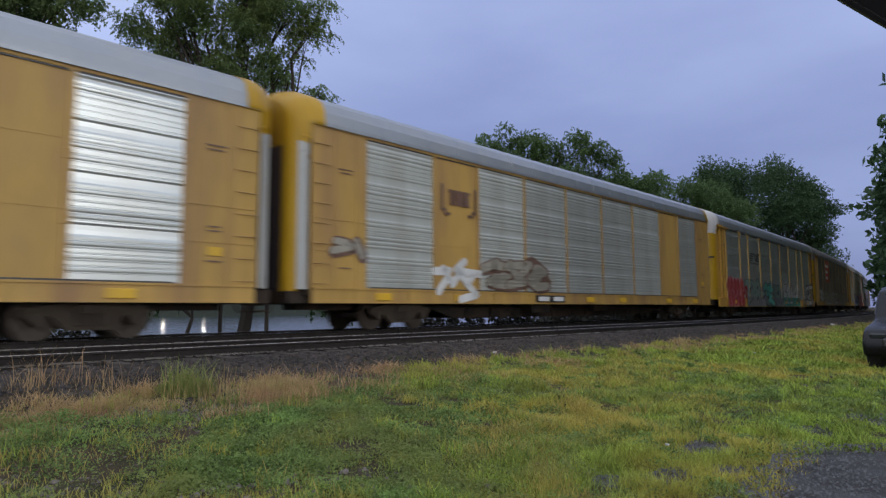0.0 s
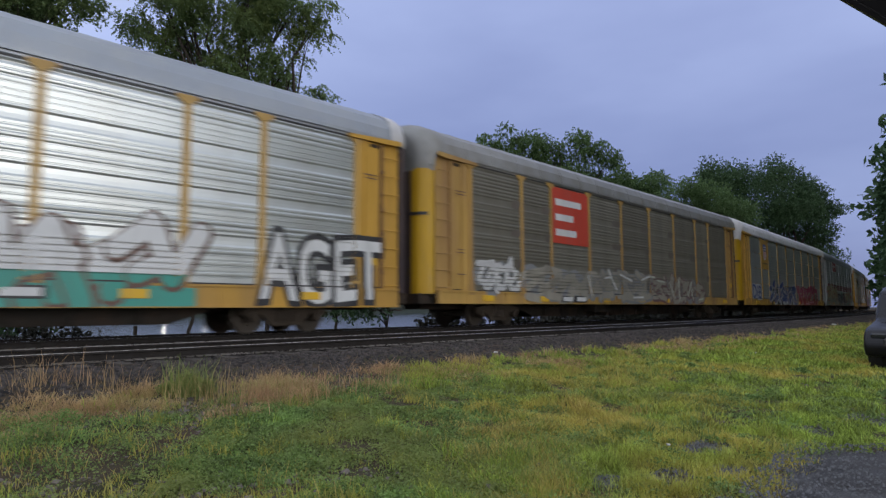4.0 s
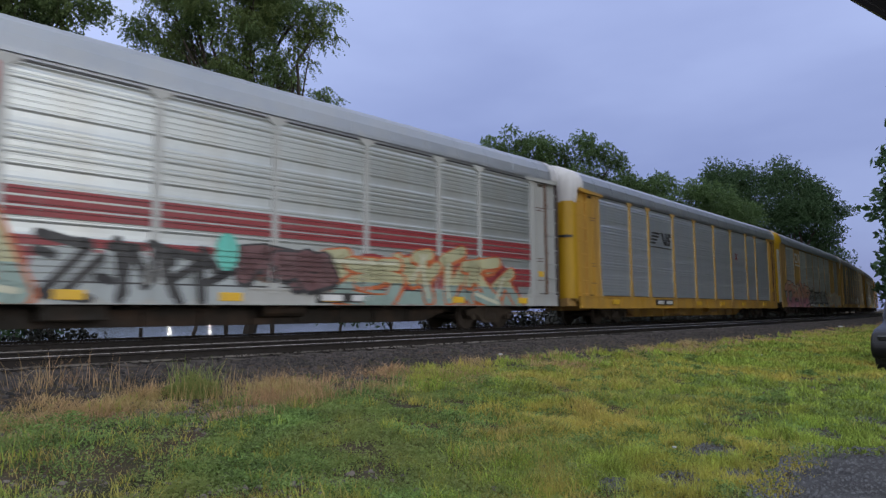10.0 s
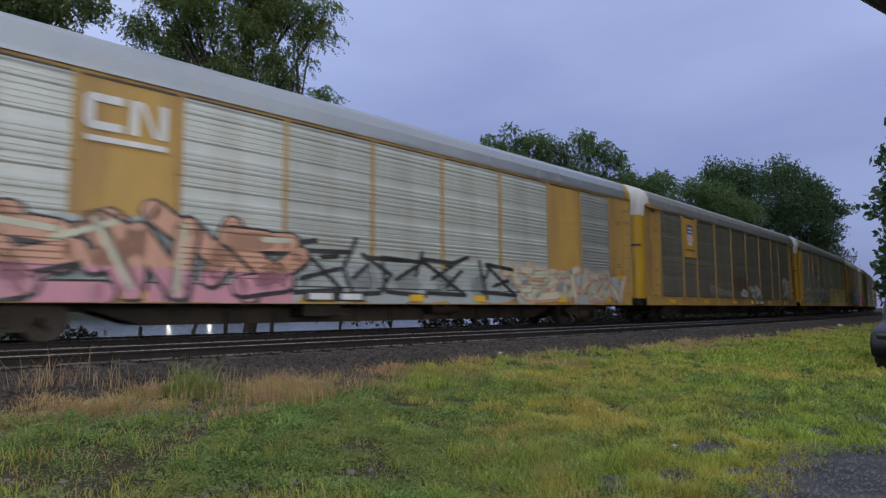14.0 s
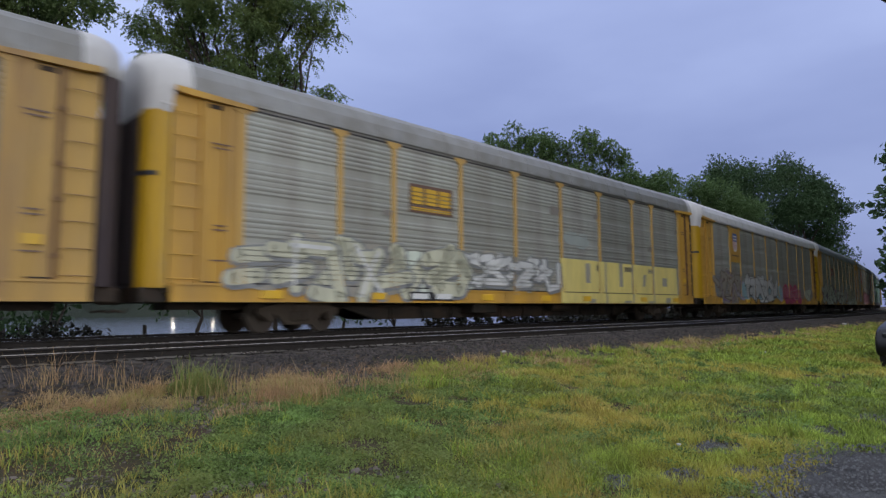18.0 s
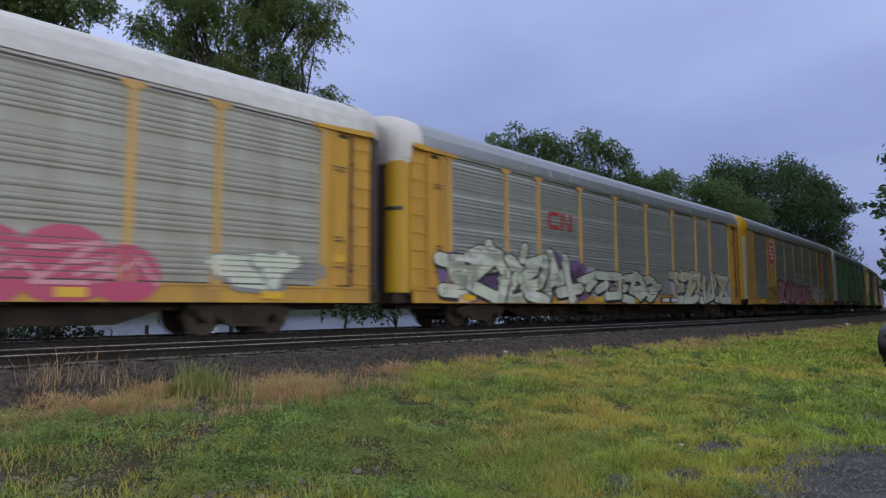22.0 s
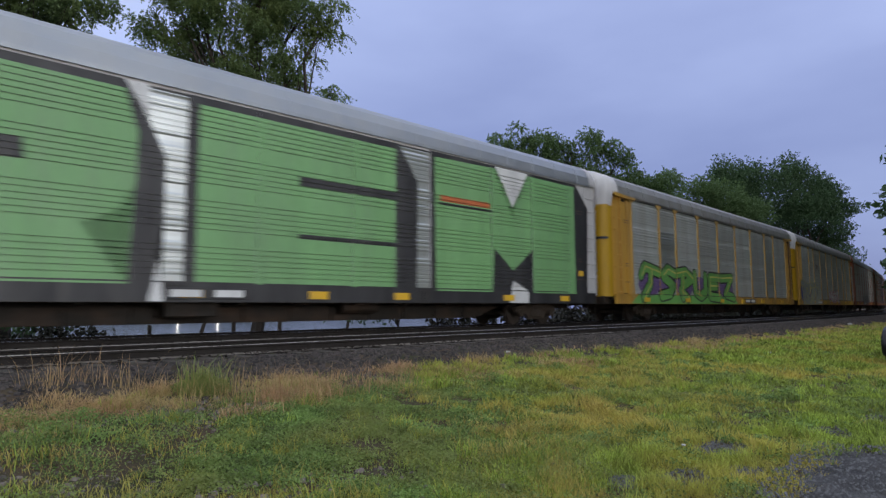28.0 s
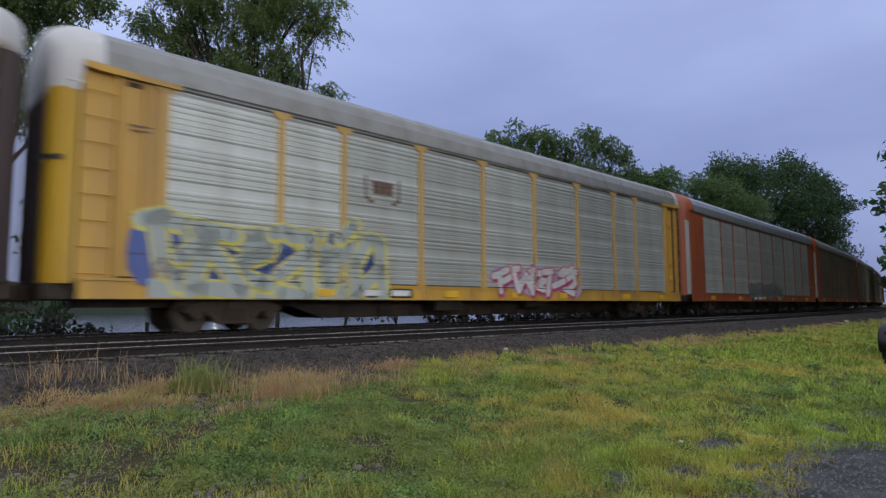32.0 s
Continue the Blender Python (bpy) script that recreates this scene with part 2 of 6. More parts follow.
def water_material():
    m = bpy.data.materials.new("river_water")
    m.use_nodes = True
    n, l = m.node_tree.nodes, m.node_tree.links
    b = n["Principled BSDF"]
    b.inputs["Base Color"].default_value = (.05, .06, .07, 1)
    b.inputs["Roughness"].default_value, b.inputs["IOR"].default_value = .12, 1.33
    b.inputs["Metallic"].default_value = 0
    co, no, bp = n.new("ShaderNodeTexCoord"), n.new("ShaderNodeTexNoise"), n.new("ShaderNodeBump")
    no.inputs["Scale"].default_value, no.inputs["Detail"].default_value = .9, 3
    bp.inputs["Strength"].default_value, bp.inputs["Distance"].default_value = .35, .15
    l.new(co.outputs["Object"], no.inputs["Vector"])
    l.new(no.outputs[0], bp.inputs["Height"])
    l.new(bp.outputs[0], b.inputs["Normal"])
    return m


def build_water():
    near, far = [], []
    for s in range(-300, 401, 20):
        x, y, _ = on_track(s, -10.2)
        near.append((x, y, -2.2))
        x, y, _ = on_track(s, -230)
        far.append((x, y, -2.2))
    n = len(near)
    me = mesh_of("water", near + far, [(i, i + 1, n + i + 1, n + i) for i in range(n - 1)], water_material())
    tagged(new("water", me), "calm pale river water behind the railway", "water", kind="structure")
    # the opposite bank
    bm = bmesh.new()
    top, low = [], []
    for s in range(-300, 401, 10):
        x, y, _ = on_track(s, -228)
        h = 13 + 5 * noise.noise((s * .02, 0, 0))
        low.append(bm.verts.new((x, y, -2.6)))
        top.append(bm.verts.new((x, y + 8, h - 2)))
    for i in range(len(low) - 1):
        bm.faces.new((low[i], low[i + 1], top[i + 1], top[i]))
    ob = part("far_bank", bm, material("far_bank_brush", (.02, .028, .018), .9, grain=1.5, bump=.5, depth=.5))
    tagged(ob, "low wooded bank across the river", "river bank", kind="structure")


build_water()


# ---------- tracks ----------
RAIL_OUTLINE = [(-.07, -.17), (.07, -.17), (.07, -.155), (.012, -.13), (.012, -.045), (.036, -.035), (.036, -.006), (.028, 0), (-.028, 0), (-.036, -.006), (-.036, -.035), (-.012, -.045), (-.012, -.13), (-.07, -.155)]


def rail_mesh(off, z, s0, s1, head):
    ss = [s0 + i * 4 for i in range(int((s1 - s0) / 4) + 1)]
    v, f, mi = [], [], []
    k = len(RAIL_OUTLINE)
    for s in ss:
        for dx, dz in RAIL_OUTLINE:
            x, y, _ = on_track(s, off + dx)
            v.append((x, y, z + dz))
    for i in range(len(ss) - 1):
        for j in range(k):
            a, b = i * k + j, i * k + (j + 1) % k
            f.append((a, b, b + k, a + k))
            mi.append(1 if j in (6, 7, 8) else 2 if j in (2, 12) else 0)
    me = mesh_of("rail", v, f, M["rail"])
    me.materials.append(M[head])
    me.materials.append(M["wet_foot"])
    me.polygons.foreach_set("material_index", mi)
    me.update()
    return me


def build_track(off, s0, s1, label, head):
    tr = empty("railway_track", Matrix.Identity(4), label, "railway track", kind="structure")
    for d in (-.7525, .7525):
        part("rail", rail_mesh(off + d, RAIL_Z, s0, s1, head), None, tr, "steel rail on its tie plates")
    return tr


TRACK_FAR = build_track(0, -60, 400, "rusty steel rails on timber ties under the train", "rail_top")
TRACK_NEAR = build_track(NEAR_OFF, -60, 400, "empty wet rails on dark timber ties", "dull_rail")


# ---------- the train ----------
CAR_LEN, BODY, SPEED, SLOW, FIRST = 28.35, 13.5, 13.108, .0331, 7.822
EAVE, SILL_TOP, FACE, PANEL_Y, SHALLOW_Y = 5.40, 1.08, -1.52, -1.495, -1.5
GROOVES = [(SILL_TOP + .17 + k * 1.05 + i * .128, SILL_TOP + .17 + k * 1.05 + i * .128 + .03) for k in range(4) for i in range(6)]
CACHE = {}


def cached(key, make):
    if key not in CACHE:
        CACHE[key] = make()
    return CACHE[key]


def to_mesh(name, bm, mat):
    me = bpy.data.meshes.new(name)
    bm.to_mesh(me)
    bm.free()
    me.materials.append(mat)
    return me


COURSES = [(SILL_TOP, 2.12), (2.155, 3.16), (3.195, 4.2), (4.235, EAVE - .11)]


def panel_mesh(w, mat, z0, z1, fine=False):
    """A ribbed side sheet, w wide; groups of grooves run along it, with wide shallow troughs between the groups."""
    gs = [g for g in GROOVES if g[0] > z0 + .02 and g[1] < z1 - .02]
    prof = [(z0, 0.0)]
    for (a, b), nxt in zip(gs, gs[1:] + [(z1, 0)]):
        gap = nxt[0] - b
        if fine:
            a, b = a + .009, b - .009
        k = .35 + 1.4 * (math.sin(a * 91.7) * 4375.5 % 1.0)
        prof += [(a, -.004), (a + .004, .004), (b - .004, .004), (b, -.002)] if fine else [(a - .008, -.007), (a + .006, .012), (b - .005, .011), (b, -.002)]
        if gap > .2:
            prof += [(b + .05, -.006), (b + .1, .012), (b + gap * .5, .016), (b + gap - .09, .012), (b + gap - .04, -.008)]
        else:
            prof += [(b + gap * .3, -.008 * k), (b + gap * .7, -.011 * k)]
    prof.append((z1, 0.0))
    v = [(-w / 2, d, z) for z, d in prof] + [(w / 2, d, z) for z, d in prof]
    n = len(prof)
    f = [(i, n + i, n + i + 1, i + 1) for i in range(n - 1)]
    return mesh_of("panel", v, f, mat)


def post_mesh(mat, foot=True):
    bm = bmesh.new()
    if not foot:
        box(bm, -.06, .06, FACE - .006, FACE + .14, SILL_TOP - .02, EAVE - .05, .008)
        for z in (2.2, 3.5):
            box(bm, -.08, .08, FACE - .014, FACE + .1, z, z + .22, .008)
        return to_mesh("post", bm, mat)
    out = [(-.17, SILL_TOP - .12), (.17, SILL_TOP - .12), (.15, SILL_TOP + .1), (.085, SILL_TOP + .75), (.085, EAVE - .24), (.26, EAVE - .12), (.26, EAVE - .04),
           (-.26, EAVE - .04), (-.26, EAVE - .12), (-.085, EAVE - .24), (-.085, SILL_TOP + .75), (-.15, SILL_TOP + .1)]
    prism(bm, out, FACE - .012, FACE + .16)
    return to_mesh("post", bm, mat)


def sill_mesh(mat, low):
    bm = bmesh.new()
    box(bm, -BODY + .1, BODY - .1, FACE, FACE + .1, low, SILL_TOP, .012)
    box(bm, -BODY + .1, BODY - .1, FACE - .03, FACE + .1, SILL_TOP - .035, SILL_TOP + .012)
    box(bm, -BODY + .1, BODY - .1, FACE - .03, FACE + .1, low - .015, low + .02)
    for i in range(-6, 7):
        box(bm, i * 2.0 - .025, i * 2.0 + .025, FACE - .02, FACE + .05, low + .03, SILL_TOP - .04)
    return to_mesh("side_sill", bm, mat)


# solid black strips: the open slots' shade is put into their colour
def upper_slot_mesh():
    bm = bmesh.new()
    box(bm, -11.6, 11.6, FACE + .004, FACE + .1, EAVE - .115, EAVE - .08)
    return to_mesh("vent_slot", bm, M["black"])


def slot_mesh():
    bm = bmesh.new()
    box(bm, -11.5, 11.5, FACE - .008, FACE + .08, SILL_TOP + .014, SILL_TOP + .05)
    return to_mesh("drain_slot", bm, M["black"])


def top_rail_mesh(mat):
    bm = bmesh.new()
    box(bm, -BODY + .15, BODY - .15, FACE + .02, FACE + .14, EAVE - .07, EAVE + .02, .01)
    return to_mesh("top_rail", bm, mat)


def end_panel_mesh(mat, x0, x1, style):
    """The painted side sheet at a car's end; on the hooded cars it is the bay behind the ladder."""
    bm = bmesh.new()
    if style == "cap":
        box(bm, x0, x0 + .64, FACE + .1, FACE + .16, SILL_TOP - .05, EAVE - .04)
    else:
        box(bm, x0, x1, FACE + .02, FACE + .12, SILL_TOP - .02, EAVE - .02, .01)
    return to_mesh("end_panel", bm, mat)


def end_pieces(mat, x0, x1, style):
    """The pieces that sit on an end panel: (name, mesh)."""
    out = []
    if style == "cap":
        for name, a, b, y0, y1, top in (("ladder_rail", x0 + .62, x0 + .7, 0, .16, .04), ("door_sheet", x0 + .72, x1 - .44, .05, .13, .12), ("door_rib", x1 - .44, x1 - .3, 0, .14, .12), ("edge_sheet", x1 - .3, x1, .03, .12, .04)):
            out.append((name, box(bmesh.new(), a, b, FACE + y0, FACE + y1, SILL_TOP - .05, EAVE - top, .008)))
        out.append(("header", prism(bmesh.new(), [(x0, EAVE + .06), (x0, EAVE - .06), (x0 + .3, EAVE - .1), (x1 + .3, EAVE - .12), (x1 + .3, EAVE - .02)], FACE - .07, FACE + .05)))
        # dark bars in place of the shaded slots above and below the door
        out.append(("door_slot", box(bmesh.new(), x0 + .8, x1 - .5, FACE + .035, FACE + .06, EAVE - .26, EAVE - .16)))
        out.append(("door_foot", box(bmesh.new(), x0 + .75, x1 - .46, FACE + .03, FACE + .06, SILL_TOP + .03, SILL_TOP + .06)))
    else:
        for i in range(1, int((x1 - x0) / .75) + 1):
            out.append(("seam", box(bmesh.new(), x0 + i * .75 - .02, x0 + i * .75 + .02, FACE + .006, FACE + .05, SILL_TOP + .02, EAVE - .1)))
        out.append(("seam", box(bmesh.new(), x0 + .1, x1 - .1, FACE + .004, FACE + .05, 2.9, 2.93)))
        out.append(("seam", box(bmesh.new(), x0 + .1, x1 - .1, FACE + .004, FACE + .05, 2.05, 2.08)))
    return [(name, to_mesh(name, bm, M["iron"] if name in ("door_slot", "door_foot") else mat)) for name, bm in out]


def rung_mesh(mat):
    bm = bmesh.new()
    rod(bm, (-.24, FACE - .03, 0), (.24, FACE - .03, 0), .014, n=6)
    for dx in (-.24, .24):
        rod(bm, (dx, FACE - .03, 0), (dx, FACE + .12, 0), .012, n=6)
    return to_mesh("rung", bm, mat)


ROOF = [(1.55, EAVE), (1.545, EAVE + .1), (1.5, EAVE + .38), (1.37, EAVE + .66), (1.1, EAVE + .85), (.65, EAVE + 1.05), (.3, EAVE + 1.15), (0, EAVE + 1.18)]


def roof_mesh(mat, x0, x1, seams=True):
    """The arched roof of seamed sheets."""
    half = ROOF + [(-y, z) for y, z in ROOF[-2::-1]]
    xs = [x0]
    step = 1.43
    if seams:
        x = x0 + step
        while x < x1 - .3:
            xs += [x - .05, x - .035, x + .035, x + .05]
            x += step
    xs.append(x1)
    v, f = [], []
    n = len(half)
    for i, x in enumerate(xs):
        lift = .0 if (i % 4 in (0, 1) or i == len(xs) - 1) else .012
        if not seams:
            lift = 0
        for y, z in half:
            k = 1 + lift / 1.6
            v.append((x, -y * k, EAVE + (z - EAVE) * k))
    for i in range(len(xs) - 1):
        for j in range(n - 1):
            a = i * n + j
            f.append((a, a + n, a + n + 1, a + 1))
    for a in (0, (len(xs) - 1) * n):
        f.append(tuple(range(a, a + n)) if a else tuple(range(n - 1, -1, -1)))
    me = mesh_of("roof", v, f, mat)
    return me


END_R = .46  # the radius of the rolled corners at a car's end


def cap_mesh(mat, low=EAVE - .55):
    """The hood over a car's end: roof and upper end sheet with rolled corners, set in from the sides."""
    bm = bmesh.new()
    half = [(y * 1.012, z + .015) for y, z in ROOF]
    ring = half + [(-y, z) for y, z in half[-2::-1]]
    ring = [(1.5, low)] + ring + [(-1.5, low)]
    rows = []
    for d, k in ((-.42, 1.0), (-.06, 1.0), (.02, .975), (.16, .94), (.29, .87), (.38, .79), (.44, .71), (.465, .64)):
        rows.append([bm.verts.new((-BODY - d, -y * k, max(EAVE - .02 if d < 0 else low, low + (z - low) * (1 - (1 - k) * .55)))) for y, z in ring])
    for a, b in zip(rows, rows[1:]):
        for i in range(len(ring) - 1):
            bm.faces.new((a[i], b[i], b[i + 1], a[i + 1]))
    bm.faces.new(rows[-1])
    bmesh.ops.recalc_face_normals(bm, faces=bm.faces[:])
    for f in bm.faces:
        f.smooth = len(f.verts) == 4
    # a lifting lug on the hood's shoulder
    for sgn in (-1, 1):
        box(bm, -BODY - .2, -BODY + .06, sgn * 1.44 - .02, sgn * 1.44 + .02, low + .16, low + .22, .008)
    return to_mesh("roof_cap", bm, mat)


def rolled(bm, sgn, a0, a1, z0, z1, grow=0.0, thick=.03, reach=None):
    """A curved upright sheet round a car's corner, from angle a0 (the side) to a1 (the end)."""
    n = max(2, int((a1 - a0) / 12) + 1)
    arc = []
    for i in range(n):
        a = radians(a0 + (a1 - a0) * i / (n - 1))
        arc.append((math.sin(a), math.cos(a)))
    outer = [(-BODY - (END_R + grow) * u, sgn * (.98 + (END_R + grow) * v)) for u, v in arc]
    inner = [(-BODY - (END_R + grow - thick) * u, sgn * (.98 + (END_R + grow - thick) * v)) for u, v in arc]
    if reach is not None:
        outer.append((-BODY - END_R - grow, sgn * reach))
        inner.append((-BODY - END_R - grow + thick, sgn * reach))
    loop = outer + inner[::-1]
    lo = [bm.verts.new((x, y, z0)) for x, y in loop]
    hi = [bm.verts.new((x, y, z1)) for x, y in loop]
    k, m = len(outer), len(loop)
    for i in range(m):
        j = (i + 1) % m
        bm.faces.new((lo[i], lo[j], hi[j], hi[i]))
    for i in range(k - 1):
        bm.faces.new((lo[i], lo[m - 1 - i], lo[m - 2 - i], lo[i + 1]))
        bm.faces.new((hi[i], hi[i + 1], hi[m - 2 - i], hi[m - 1 - i]))
    bmesh.ops.recalc_face_normals(bm, faces=bm.faces[:])
    return bm


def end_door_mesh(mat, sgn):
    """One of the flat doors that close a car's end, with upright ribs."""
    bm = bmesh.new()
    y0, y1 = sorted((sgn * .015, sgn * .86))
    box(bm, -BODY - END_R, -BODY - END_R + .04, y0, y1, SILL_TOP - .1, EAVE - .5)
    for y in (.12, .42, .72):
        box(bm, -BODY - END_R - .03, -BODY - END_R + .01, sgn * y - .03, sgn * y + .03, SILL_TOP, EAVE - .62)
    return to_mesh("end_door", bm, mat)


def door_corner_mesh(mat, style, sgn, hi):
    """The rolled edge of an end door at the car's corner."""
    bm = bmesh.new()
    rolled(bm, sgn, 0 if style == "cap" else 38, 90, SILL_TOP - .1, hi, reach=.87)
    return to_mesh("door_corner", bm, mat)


def corner_post_mesh(mat, sgn):
    """Pale corner strip with its row of raised slats."""
    bm = bmesh.new()
    rolled(bm, sgn, 4, 37, SILL_TOP - .05, EAVE - .5, .012, .06)
    for i in range(15):
        rolled(bm, sgn, 10, 30, SILL_TOP + .2 + i * .24, SILL_TOP + .3 + i * .24, .028, .03)
    return to_mesh("corner_post", bm, mat)


def latch_mesh(sgn):
    """The dark latch bar across a rolled corner."""
    bm = bmesh.new()
    rolled(bm, sgn, 30, 90, 3.42, 3.52, .03, .028, reach=.7)
    return to_mesh("latch_bar", bm, M["black"])


def door_guide_mesh():
    """The rusty upright guide between ladder and door sheet at the far end."""
    bm = bmesh.new()
    box(bm, BODY - .79, BODY - .7, FACE - .012, FACE + .06, SILL_TOP + .02, EAVE - .13, .008)
    for z in (1.5, 2.6, 3.3, 4.4):
        box(bm, BODY - .82, BODY - .67, FACE - .024, FACE + .02, z, z + .1, .008)
    return to_mesh("door_guide", bm, M["rust"])


def underframe_mesh(mat):
    bm = bmesh.new()
    box(bm, -BODY + .4, BODY - .4, -.36, .36, .5, 1.0)
    box(bm, -BODY, BODY, -1.4, 1.4, .88, 1.04)
    for sgn in (-1, 1):
        box(bm, -BODY + .3, BODY - .3, sgn * 1.36 - .03, sgn * 1.36 + .03, .66, .78)
    for i in range(-4, 5):
        box(bm, i * 1.7 - .06, i * 1.7 + .06, -1.4, 1.4, .62, .9)
    for y in (-.68, .6):
        prism(bm, [(-8.3, .56), (-7.2, .2), (7.2, .2), (8.3, .56)], y, y + .08)
    box(bm, -7.2, 7.2, -.6, .6, .19, .22)
    for i in range(-5, 6):
        box(bm, i * 1.3 - .04, i * 1.3 + .04, -.74, -.66, .2, .56)
    box(bm, -3.4, -2.2, -1.25, -.5, .34, .75, .03)
    rod(bm, (1.4, -.9, .58), (2.6, -.9, .58), .2, n=12)
    for e in (-1, 1):
        box(bm, e * (BODY + .1) - .35, e * (BODY + .1) + .36, -1.25, 1.25, .66, 1.0, .02)
    return to_mesh("underframe", bm, mat)


def coupler_mesh():
    bm = bmesh.new()
    box(bm, -BODY - .66, -BODY + .3, -.1, .1, .72, .9, .02)
    box(bm, -BODY - .672, -BODY - .42, -.17, .17, .62, .98, .04)
    for sgn in (-1, 1):
        rod(bm, (-BODY - .3, sgn * .45, .75), (-BODY - .5, sgn * .42, .45), .025, n=6)
        rod(bm, (-BODY - .5, sgn * .42, .45), (-BODY - .72, sgn * .42, .5), .025, n=6)
    return to_mesh("coupler", bm, M["iron"])


WHEEL_R, TRUCK_X, AXLE_X = .42, 9.95, .89


def truck_mesh():
    bm = bmesh.new()
    for sgn in (-1, 1):
        y0, y1 = sorted((sgn * 1.0, sgn * 1.13))
        out = [(-1.2, .5), (-1.2, .62), (-.75, .7), (-.45, .76), (.45, .76), (.75, .7), (1.2, .62), (1.2, .5), (1.0, .36), (.72, .5), (.5, .28), (.42, .2), (-.42, .2), (-.5, .28), (-.72, .5), (-1.0, .36)]
        prism(bm, out, y0, y1)
        for dx in (-.2, 0, .2):
            rod(bm, (dx, sgn * 1.15, .3), (dx, sgn * 1.15, .56), .075, n=10)
        for e in (-AXLE_X, AXLE_X):
            rod(bm, (e, sgn * 1.0, WHEEL_R), (e, sgn * 1.19, WHEEL_R), .13, n=12)
    box(bm, -.22, .22, -1.2, 1.2, .52, .74, .03)
    rod(bm, (0, 0, .7), (0, 0, .9), .3, n=16)
    return to_mesh("truck", bm, M["truck"])


def wheelset_mesh():
    bm = bmesh.new()
    for sgn in (-1, 1):
        for r, a, b in ((WHEEL_R, .68, .79), (WHEEL_R + .03, .655, .68), (WHEEL_R - .07, .79, .8), (.12, .8, .87)):
            rod(bm, (0, sgn * a, 0), (0, sgn * b, 0), r, n=28)
        for i in range(6):
            a = i * math.pi / 3
            rod(bm, (.2 * math.cos(a), sgn * .8, .2 * math.sin(a)), (.2 * math.cos(a), sgn * .815, .2 * math.sin(a)), .035, n=6)
    rod(bm, (0, -1.0, 0), (0, 1.0, 0), .08, n=12)
    return to_mesh("wheelset", bm, M["wheel"])


BAYS_A = [-11.85, -9.0, -7.1, -4.25, -1.42, 1.42, 4.25, 7.1, 9.0, 11.85]
BAYS_B = [-11.6, -8.9, -6.8, -4.15, -1.35, 1.45, 4.3, 7.15, 9.35, 11.6]
CARS, WHEELSETS, SPECS = [], [], []


